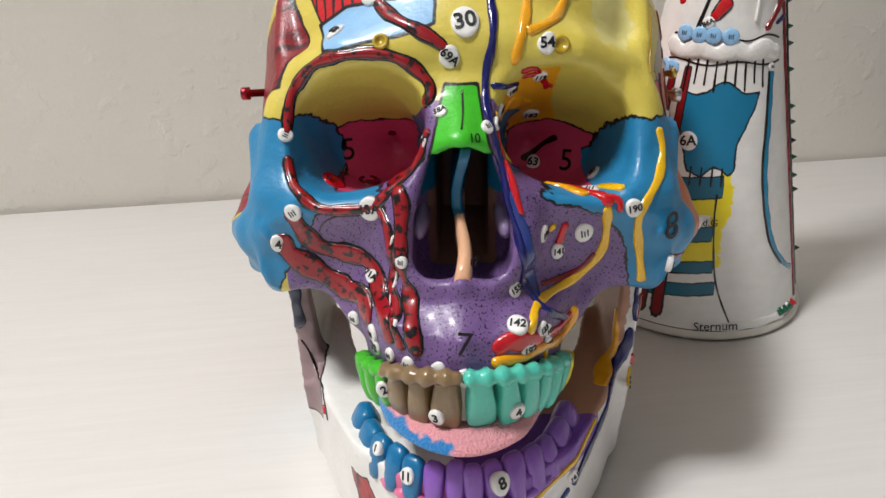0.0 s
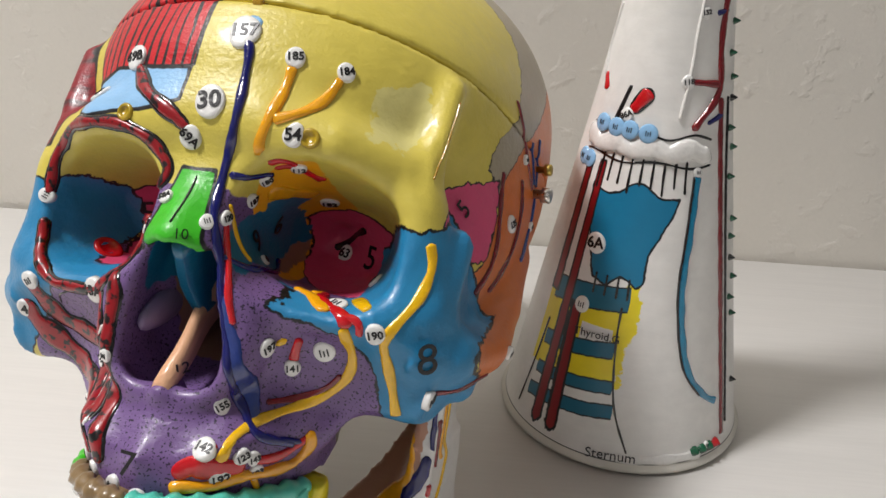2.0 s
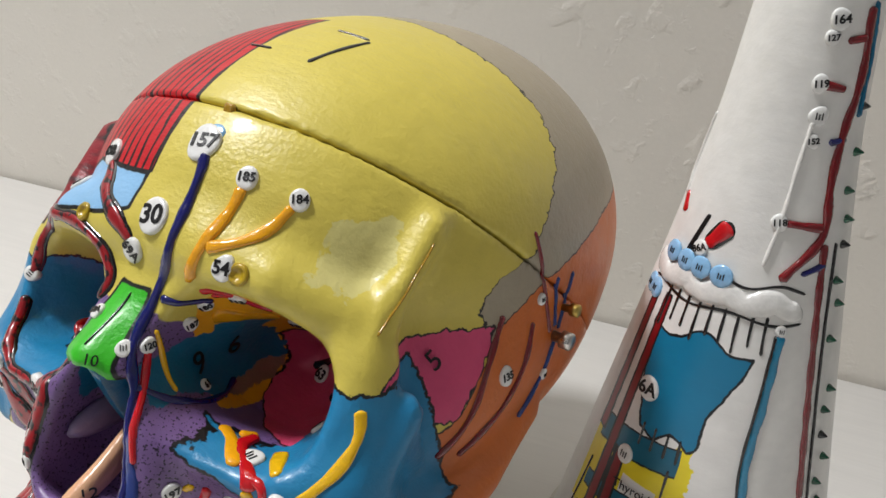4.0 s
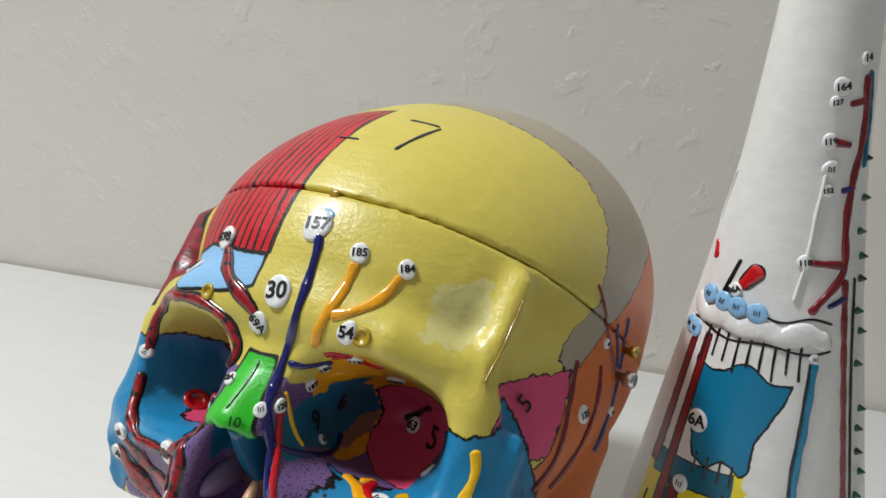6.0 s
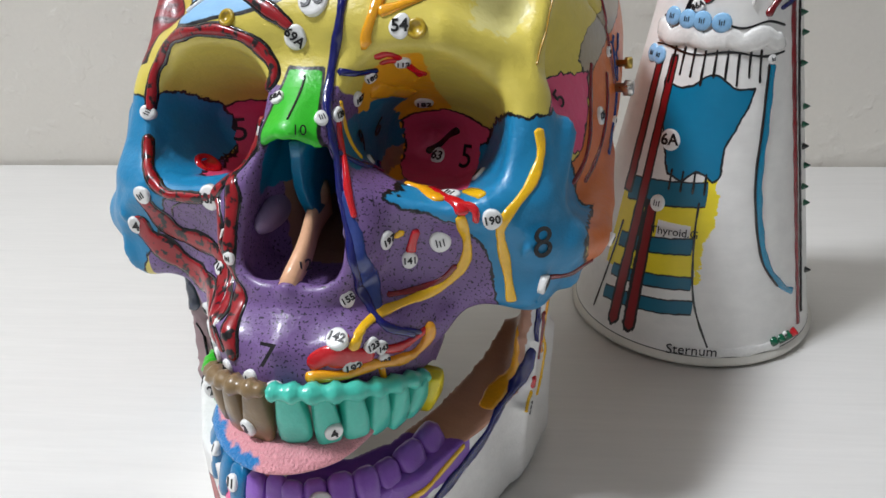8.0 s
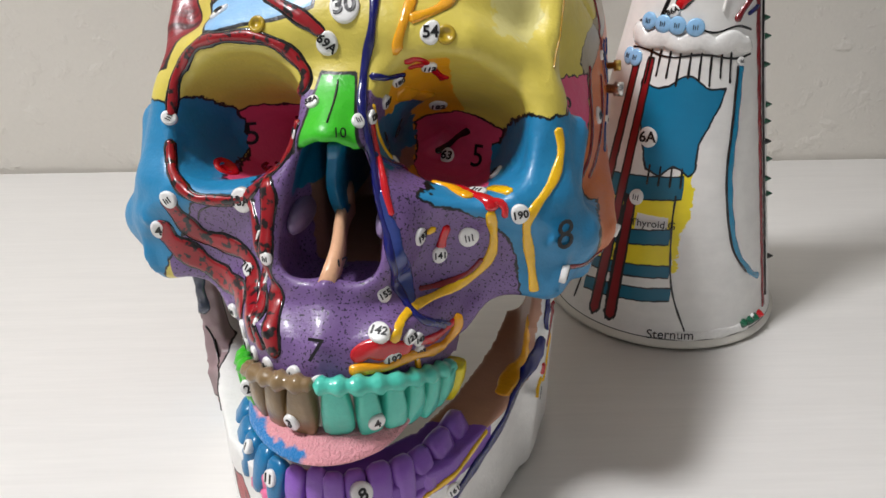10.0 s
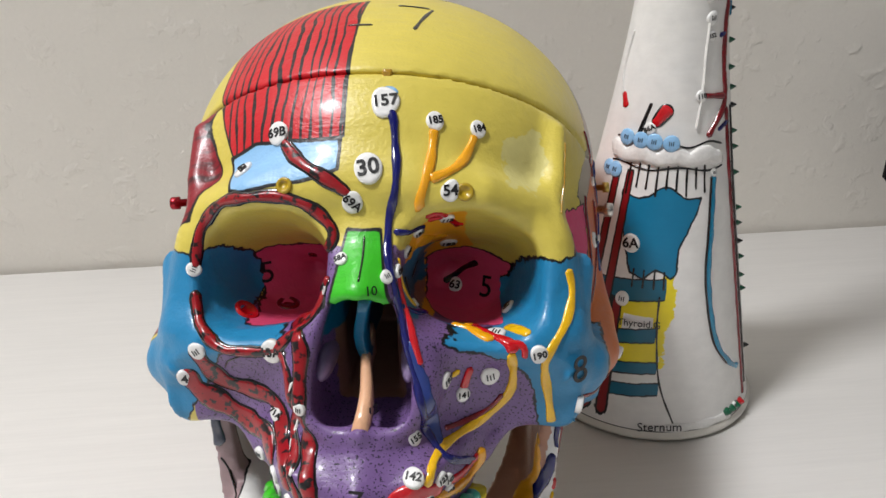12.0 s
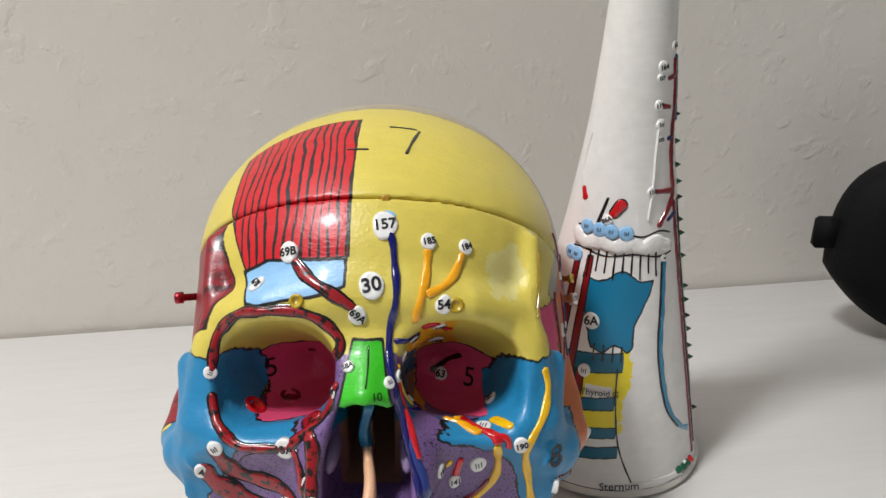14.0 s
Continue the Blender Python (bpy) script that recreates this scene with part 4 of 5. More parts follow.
STICKERS = [  # text, place, radius in mm, turn
    ("63", (0.0226, 0.0198, 0.0992), 2.6, 0), ("61", (0.0384, -0.0011, 0.1029), 2.3, 0), ("182", (0.0206, 0.0131, 0.1174), 2.8, 0), ("112", (0.0212, -0.0072, 0.1334), 2.2, 0), ("", (0.0345, -0.0190, 0.1045), 2.8, -20),
    ("180", (0.0135, -0.0092, 0.1301), 2.0, 30), ("187", (0.0104, -0.0111, 0.1251), 2.0, 20), ("61", (0.0110, -0.0105, 0.1080), 1.5, 0),
    ("157", (0.0050, 0.0013, 0.1627), 4.4, 5), ("185", (0.0182, 0.0001, 0.1578), 2.7, 0), ("184", (0.0296, 0.0034, 0.1546), 2.5, 0), ("30", (0.0014, -0.0106, 0.1482), 4.2, 12), ("69B", (-0.024, 0.0001, 0.1544), 3.4, 20),
    ("67B", (-0.0338, -0.0022, 0.1450), 3.0, 10), ("69A", (-0.0027, -0.0136, 0.1399), 3.0, -40), ("54", (0.0224, -0.012, 0.1426), 2.8, 0), ("13A", (-0.0244, -0.0282, 0.1035), 3.4, 8), ("190", (0.0457, -0.0238, 0.1014), 2.6, 10),
    ("197", (0.0214, -0.0293, 0.0967), 2.4, 15), ("141", (0.0257, -0.0256, 0.0899), 2.3, 0), ("155", (0.0135, -0.0378, 0.0848), 2.2, 20), ("142", (0.0138, -0.0471, 0.0798), 2.9, 0), ("123", (0.0204, -0.0429, 0.0759), 2.2, 10),
    ("147", (0.0577, -0.0194, 0.0829), 2.6, 0), ("", (-0.0455, -0.0238, 0.1012), 2.5, 30), ("4", (-0.0513, -0.0210, 0.0908), 2.7, 0), ("71A", (-0.0248, -0.0270, 0.0838), 2.4, -20), ("14A", (-0.0092, -0.0245, 0.1207), 2.0, 40),
    ("58A", (-0.0050, -0.0221, 0.1278), 2.0, 40), ("", (-0.0155, -0.0374, 0.0929), 1.9, 0), ("", (-0.0487, -0.0096, 0.1185), 2.2, 60), ("120", (0.0100, -0.0217, 0.1243), 1.9, 0), ("", (0.0066, -0.0255, 0.1245), 1.9, 0),
    ("", (0.0329, -0.0230, 0.0942), 3.0, 10),
    ("192", (0.0167, -0.0468, 0.0721), 2.8, 0), ("193", (0.0221, -0.0404, 0.0700), 2.2, 0), ("143", (0.0255, -0.0430, 0.0742), 1.9, 0), ("135", (0.0600, 0.036, 0.107), 2.6, 0), ("", (0.0685, 0.0500, 0.1235), 1.6, 0),
    ("", (0.0695, 0.0500, 0.1025), 1.6, 0), ("", (0.0731, 0.0066, 0.0834), 2.0, 0), ("", (-0.0075, -0.0565, 0.0705), 2.4, 0), ("105", (0.0004, -0.0540, 0.0684), 2.8, 0), ("", (-0.0140, -0.0489, 0.0691), 2.4, 0),
    ("", (-0.0265, -0.0385, 0.0712), 2.6, 0), ("78", (-0.0235, -0.0379, 0.0676), 2.5, 0), ("", (-0.0190, -0.0443, 0.0691), 2.1, 0), ("", (-0.0307, -0.0276, 0.0705), 2.2, 0), 
]
for i, (text, at, r, tilt) in enumerate(STICKERS):
    sticker(head_tree, cranium, at, r / 1000, text, i, tilt)
for i, (text, at, r, tilt) in enumerate([("161", (0.0325, -0.0440, 0.0262), 2.4, 20), ("", (0.0105, -0.0615, 0.0335), 2.6, 20), ("122", (0.015, -0.0575, 0.0155), 2.2, 0)]):
    sticker(jaw_tree, mandible, at, r / 1000, text, 50 + i, tilt)
for text, at, size, tilt in [("5", (-0.0352, 0.0131, 0.1065), 0.0095, 0), ("5", (0.0322, 0.0138, 0.1017), 0.0095, 0), ("8", (0.0571, -0.0198, 0.0941), 0.0115, 0), ("7", (0.0005, -0.0539, 0.0786), 0.0085, -6), ("10", (0.0026, -0.0301, 0.1225), 0.0034, -10),
                             ("5", (0.054, 0.018, 0.117), 0.007, 30), ("9", (0.0105, -0.0092, 0.1135), 0.008, 0), ("6", (0.0125, 0.0005, 0.1135), 0.008, 0)]:
    lettering(head_tree, cranium, at, text, size, tilt, hollow=(text == "5" and at[1] < 0.015) or text == "7")
lettering(jaw_tree, mandible, (0.0555, -0.004, 0.031), "205", 0.003, 50)
lettering(jaw_tree, mandible, (0.053, -0.012, 0.047), "131", 0.0034, 60)


# ---- teeth, gums, nose wall, pad, screws ----
def tooth_mesh(w, d, h):
    """A rounded tooth, narrower at its root; the root at z = 0, the edge at -h."""
    bm = bmesh.new()
    n, rows = 14, 9
    rings = []
    for r in range(rows + 1):
        t = r / rows
        ww = np.interp(t, [0, 0.15, 0.55, 0.85, 0.96, 1], [0.66, 0.78, 1.0, 1.0, 0.86, 0.55])
        dd = np.interp(t, [0, 0.2, 0.6, 0.9, 1], [1.0, 1.0, 0.8, 0.45, 0.2])
        ring = []
        for i in range(n):
            a = 2 * math.pi * i / n
            c, s = math.cos(a), math.sin(a)
            ring.append(bm.verts.new((math.copysign(abs(c) ** 0.55, c) * w * 0.5 * ww, math.copysign(abs(s) ** 0.65, s) * d * 0.5 * dd, -h * t)))
        rings.append(ring)
    for a, b in zip(rings, rings[1:]):
        for i in range(n):
            bm.faces.new((a[i], b[i], b[(i + 1) % n], a[(i + 1) % n]))
    bm.faces.new(rings[0])
    bm.faces.new(rings[-1][::-1])
    return bm


def arch_point(a, rx, ry, cy=-0.012):
    return Vector((rx * math.sin(a), cy - ry * math.cos(a), 0))


def tooth_row(parent, rx, ry, z, h, flip, tones, bend=0.0):
    rng = random.Random(7 if flip else 5)
    widths = [8.2, 6.6, 7.2, 6.6, 6.6, 8.6, 8.4] if not flip else [5.6, 6.0, 6.8, 6.8, 7.0, 9.0, 8.6]
    made = []
    for side in (-1, 1):
        a = 0.0
        for i, w in enumerate(widths):
            w = w / 1000 * 0.93
            speed = (arch_point(a + 0.01, rx, ry) - arch_point(a, rx, ry)).length / 0.01
            mid = a + 0.5 * w / speed
            a += w / speed
            p = arch_point(side * mid, rx, ry)
            way = arch_point(side * mid + 0.01, rx, ry) - arch_point(side * mid - 0.01, rx, ry)
            hh = h * (1.0 - 0.05 * i) * rng.uniform(0.94, 1.05)
            ob = part("tooth", tooth_mesh(w * 1.05, 0.0066 + 0.0006 * i, hh), tones(p.x, i), parent)
            p.z = z + bend * (1 - math.cos(mid))
            ob.matrix_local = Matrix.Translation(p) @ Matrix.Rotation(math.atan2(way.y, way.x), 4, "Z") @ pose(0, 0, 0, (176 if flip else -4) + rng.uniform(-3, 3), rng.uniform(-4, 4), 0)
            made.append(ob)
    return made


t_brown, t_mint, t_green = paint("brown_tooth_paint", BROWN, grain=0.14), paint("mint_tooth_paint", MINT), paint("green_tooth_paint", srgb(60, 180, 30))
t_lemon, t_blue, t_violet = paint("yellow_tooth_paint", LEMON), paint("blue_tooth_paint", srgb(14, 110, 160)), paint("violet_tooth_paint", srgb(134, 84, 180))
t_rose = paint("rose_gum_paint", ROSE)
UP, LOW = (0.0282, 0.0432), (0.0325, 0.0455)
upper_teeth = tooth_row(cranium, *UP, 0.0705, 0.0165, False, lambda x, i: (t_brown if i < 3 else t_green) if x < 0 else (t_mint if i < 6 else t_lemon), bend=-0.021)
lower_teeth = tooth_row(mandible, *LOW, 0.0290, 0.0150, True, lambda x, i: (t_violet if i < 2 else t_blue) if x < 0 else t_violet, bend=0.004)


upper_tree, lower_tree = tree_of(*upper_teeth), tree_of(*lower_teeth)
for i, (text, at, tilt) in enumerate([("3", (-0.0072, -0.058, 0.0585), 10), ("4", (0.0140, -0.055, 0.0585), 15), ("2", (-0.0210, -0.047, 0.0600), 20)]):
    sticker(upper_tree, cranium, at, 0.0024, text, 120 + i, tilt)
for i, (text, at, r) in enumerate([("11", (-0.0165, -0.057, 0.0385), 2.4), ("8", (0.0110, -0.060, 0.0385), 3.4), ("1", (-0.026, -0.048, 0.041), 2.0)]):
    sticker(lower_tree, mandible, at, r / 1000, text, 130 + i, 10)


def gum_strip(parent, rx, ry, z, a0, a1, material, size, seed, bend=0.0):
    """A lumpy painted gum edge along the tooth row."""
    bm, rings, rng = bmesh.new(), [], random.Random(seed)
    n, sides = max(8, int(abs(a1 - a0) * 34)), 8
    for i in range(n + 1):
        a = a0 + (a1 - a0) * i / n
        p = arch_point(a, rx, ry)
        out = (p - Vector((0, -0.012, 0))).normalized()
        end = math.sqrt(max(0.06, min(1, min(i, n - i) * 0.6)))
        s = size * end * (1 + 0.22 * math.sin(i * 1.25) + rng.uniform(-0.08, 0.08))
        rings.append([bm.verts.new(p + out * (s * math.cos(2 * math.pi * j / sides)) + Vector((0, 0, z + bend * (1 - math.cos(a)) + 0.85 * s * math.sin(2 * math.pi * j / sides)))) for j in range(sides)])
    for a, b in zip(rings, rings[1:]):
        for j in range(sides):
            bm.faces.new((a[j], a[(j + 1) % sides], b[(j + 1) % sides], b[j]))
    bm.faces.new(rings[0])
    bm.faces.new(rings[-1])
    bmesh.ops.recalc_face_normals(bm, faces=bm.faces)
    return part("gum", bm, material, parent)


gum_strip(cranium, 0.0308, 0.0460, 0.0708, -1.35, -0.72, t_green, 0.0023, 1, -0.021)
gum_strip(cranium, 0.0308, 0.0460, 0.0712, -0.78, 0.0, t_brown, 0.0025, 2, -0.021)
gum_strip(cranium, 0.0308, 0.0460, 0.0712, 0.0, 1.25, t_mint, 0.0025, 3, -0.021)
gum_strip(mandible, 0.0340, 0.0475, 0.0295, -1.3, -0.18, t_rose, 0.0021, 4, 0.004)
gum_strip(mandible, 0.0340, 0.0475, 0.0295, -0.2, 1.3, t_violet, 0.0021, 5, 0.004)


def crescent_pad(parent):
    """A soft felt pad laid between the rows, its rim blue on one side."""
    bm, rings = bmesh.new(), []
    n, sides = 40, 12
    for i in range(n + 1):
        a = -1.1 + 2.0 * i / n
        p = arch_point(a, 0.0262, 0.0465)
        out = (p - Vector((0, -0.012, 0))).normalized()
        end = math.sqrt(max(0.03, min(1, min(i, n - i) * 0.14)))
        rings.append([bm.verts.new(p + out * (0.0054 * end * math.cos(2 * math.pi * j / sides)) + Vector((0, 0, 0.0530 + 0.002 * (1 - math.cos(a)) + 0.0018 * end * math.sin(2 * math.pi * j / sides) - 0.2 * 0.0062 * math.cos(2 * math.pi * j / sides)))) for j in range(sides)])
    for a, b in zip(rings, rings[1:]):
        for j in range(sides):
            bm.faces.new((a[j], a[(j + 1) % sides], b[(j + 1) % sides], b[j]))
    bm.faces.new(rings[0])
    bm.faces.new(rings[-1])
    bmesh.ops.recalc_face_normals(bm, faces=bm.faces)
    bmesh.ops.subdivide_edges(bm, edges=bm.edges, cuts=2, use_grid_fill=True)
    k = Nodes("pink_felt")
    fuzz, spots = k.noise(1400, 3), k.noise(300, 3)
    c = k.mix(k.math("MULTIPLY_ADD", k.math("ADD", k.attr("rim"), k.math("MULTIPLY", spots, -0.006)), -900.0, -1.6, clamp=True), srgb(236, 160, 168), srgb(36, 130, 200))
    k.bump(fuzz, 0.9, 0.0012)
    k.out.inputs["Sheen Weight"].default_value = 0.4
    ob = part("felt_pad", bm, k.done(k.vary(c, fuzz, 0.12), 0.9), parent, "pink felt pad with a blue rim")
    x, y, z = vertices_of(ob)
    r = np.sqrt((x / 0.0262) ** 2 + ((y + 0.012) / 0.0465) ** 2)
    set_fields(ob, {"rim": np.maximum((1.09 - r) * 0.04, x + 0.004)})


crescent_pad(mandible)


def nose_wall(parent):
    bm = bmesh.new()
    box(bm, (-0.0013, -0.030, 0.0975), (0.0013, 0.026, 0.120))
    bmesh.ops.subdivide_edges(bm, edges=bm.edges, cuts=4, use_grid_fill=True)
    for v in bm.verts:
        v.co.x += 0.0016 * math.sin(v.co.z * 160 + 0.6) + 0.0006 * math.sin(v.co.y * 210)
        v.co.y += (0.12 - v.co.z) * 0.42 if v.co.y < -0.02 else 0
    part("septum", bm, paint("septum_teal", TEAL), parent)
    bm = bmesh.new()
    rings = []
    for i in range(13):
        t = i / 12
        y0, z0 = -0.0408 + 0.030 * t, 0.0905 + 0.0125 * t**0.8
        w = 0.0022 * (1 - 0.5 * t)
        rings.append([bm.verts.new((w * c + 0.0008 * math.sin(6 * t), y0, zz)) for c, zz in ((-1, z0 - 0.002), (-0.6, z0), (0.6, z0), (1, z0 - 0.002), (1.0, z0 - 0.0035 - 0.006 * t), (-1.0, z0 - 0.0035 - 0.006 * t))])
    for a, b in zip(rings, rings[1:]):
        for j in range(6):
            bm.faces.new((a[j], a[(j + 1) % 6], b[(j + 1) % 6], b[j]))
    bm.faces.new(rings[0])
    bm.faces.new(rings[-1])
    bmesh.ops.recalc_face_normals(bm, faces=bm.faces)
    ob = part("vomer", bm, paint("peach_paint", PEACH), parent)
    for s in (-1, 1):
        bm = bmesh.new()
        bmesh.ops.create_uvsphere(bm, u_segments=14, v_segments=10, radius=1)
        for v in bm.verts:
            v.co = Vector((v.co.x * 0.0028, v.co.y * 0.014, v.co.z * 0.0045)) + Vector((s * 0.0115, -0.016, 0.097))
        part("nasal_concha", bm, paint("pale_violet_paint", srgb(150, 130, 170)), parent)


nose_wall(cranium)
num = new("painted_number", text_mesh("12", 0.0042))
num.data.materials.append(ink)
num.parent = cranium
num.matrix_local = pose(0.0030, -0.036, 0.0915, 90, 0, 55)

steel, brass = metal("steel", (0.62, 0.60, 0.57, 1), 0.2), metal("brass", (0.62, 0.45, 0.12, 1), 0.25)


def fitting(parent, at, way, r, length, material, name):
    bm = lathe([(r * 0.6, 0), (r * 0.6, length * 0.6), (r, length * 0.62), (r, length * 0.95), (r * 0.8, length)], 16)
    ob = part(name, bm, material, parent)
    ob.matrix_local = Matrix.Translation(at) @ Vector(way).to_track_quat("Z", "Y").to_matrix().to_4x4()


fitting(cranium, (-0.0685, 0.0475, 0.1165), (-1, -0.15, 0), 0.0022, 0.008, metal("red_metal", (0.35, 0.03, 0.04, 1), 0.25), "pin")
fitting(cranium, (0.0685, 0.055, 0.1115), (1, -0.1, 0), 0.0024, 0.008, steel, "screw")
fitting(cranium, (0.0695, 0.060, 0.1175), (1, -0.1, 0.1), 0.0018, 0.006, brass, "hook")


def ring_hole(parent, at, r, inner):
    turn, p = frame_at(head_tree, at)
    bm = lathe([(r * 0.5, 0.0001), (r * 0.55, 0.0005), (r * 0.8, 0.0008), (r, 0.0004), (r, -0.0004)], 20)
    ob = part("eyelet", bm, inner, parent)
    ob.matrix_local = Matrix.Translation(p) @ turn


ring_hole(cranium, (0.0261, -0.0115, 0.1421), 0.0024, paint("ochre_paint", srgb(180, 150, 30)))
ring_hole(cranium, (-0.0205, -0.0117, 0.1438), 0.0022, paint("ochre_paint", srgb(180, 150, 30)))
ring_hole(cranium, (-0.0377, -0.0033, 0.1023), 0.0040, gloss("red"))
ring_hole(cranium, (-0.0290, 0.0101, 0.0974), 0.0036, gloss("wine"))
for i in range(5):
    turn, at = frame_at(jaw_tree, (-0.06, 0.010 + 0.003 * (i % 2), 0.036 + 0.006 * i))
    ob = part("paint_point", lathe([(0.0011, -0.0006), (0.0010, 0.0004), (0.0006, 0.0012), (0.0002, 0.002)], 10), gloss("forest"), mandible)
    ob.matrix_local = Matrix.Translation(at) @ turn

# ---- painted cone ----
cone = new("painted_cone")
cone.matrix_world = pose(0.1195, 0.110, 0)
tagged(cone, "tall white plastic cone painted with neck anatomy, on the table", "cone")
CONE = [(0.0475, 0.0), (0.0492, 0.0012), (0.0495, 0.003), (0.0478, 0.0042), (0.0465, 0.010), (0.0325, 0.085), (0.0245, 0.128), (0.0185, 0.165), (0.0145, 0.21), (0.0125, 0.26), (0.0115, 0.33)]


def cone_radius(z):
    return np.interp(z, [p[1] for p in CONE], [p[0] for p in CONE])


def cone_shell():
    heights = [p[1] for p in CONE[:5]] + [0.0112 + 0.0012 * i for i in range(150)] + [0.195 + 0.005 * i for i in range(28)]
    smooth = lambda z: float(np.mean([cone_radius(z + d) for d in (-0.012, -0.006, 0, 0.006, 0.012)])) if z > 0.03 else float(cone_radius(z))
    bm = lathe([(smooth(z), z) for z in heights], 180)
    ob = part("shell", bm, None, cone)
    x, y, z = vertices_of(ob)
    a = np.arctan2(x, -y)
    u = a * 0.035
    P = lambda *pts: poly_field(u, z, [(math.atan2(px, -py) * 0.035, pz) for px, py, pz in pts])
    band = lambda lo, hi, a0, a1, bow=0.0: all_of(np.abs(z - (lo + hi) / 2 - bow * (a - a0) / (a1 - a0)) - (hi - lo) / 2, a0 - a, a - a1)
    set_fields(ob, {
        "thyroid": P((-0.0218, -0.0191, 0.1037), (-0.0169, -0.0241, 0.1013), (-0.0131, -0.0261, 0.1027), (-0.0086, -0.0271, 0.1066), (-0.0051, -0.0279, 0.1070), (0.0007, -0.0292, 0.1026), (0.0074, -0.0283, 0.1026), (0.006, -0.0296, 0.097), (0.0024, -0.0316, 0.0894), (-0.0009, -0.0329, 0.0825), (-0.0012, -0.0348, 0.0726), (-0.0032, -0.0351, 0.0704), (-0.0068, -0.0341, 0.073), (-0.0096, -0.0333, 0.0736), (-0.0139, -0.0325, 0.0697), (-0.0186, -0.0296, 0.0714), (-0.0214, -0.0239, 0.0875)),
        "gland": np.minimum(band(0.030, 0.0625, -1.05, -0.2), P((-0.0075, -0.0343, 0.0709), (-0.0021, -0.0348, 0.0725), (-0.0005, -0.0365, 0.0636), (-0.0009, -0.038, 0.0554), (-0.0045, -0.0389, 0.0486), (-0.0052, -0.0422, 0.0315), (-0.0066, -0.042, 0.0313), (-0.0085, -0.0357, 0.0626))),
        "rings": np.minimum.reduce([band(0.0575, 0.0665, -1.0, -0.12, 0.004), band(0.0385, 0.0445, -0.95, -0.19, 0.005), band(0.026, 0.031, -0.95, -0.17, 0.004), band(0.0155, 0.021, -1.0, -0.13, 0.005)]),
        "strip": all_of(np.abs(z - 0.0505) - 0.0035, -0.56 - a, a + 0.24),
        "red": np.minimum.reduce([all_of(np.abs(a + 0.79 + (0.06 - z) * 0.3) * 0.038 - 0.0019, 0.006 - z, z - 0.112), all_of(np.abs(a + 0.655 - (0.06 - z) * 0.3) * 0.038 - 0.0019, 0.006 - z, z - 0.06), all_of(np.abs(a + 1.0) * 0.03 - 0.0016, 0.06 - z, z - 0.112)]),
        "rim": z - 0.0044,
    })
    regions = [("gland", LEMON, 0.004, 0, ""), ("strip", WHITE, 0.001, 0, ""), ("rings", srgb(8, 100, 128), 0.0012, 0.0004, ""), ("thyroid", srgb(4, 118, 158), 0.0014, 0.0005, ""), ("red", srgb(136, 14, 24), 0.0008, 0.0005, ""),
               ("rim", srgb(222, 218, 208), 0.0, 0.0003, "")]
    ob.data.materials.append(painted("painted_white_plastic", WHITE, regions, 0.30, 0.12))
    return ob


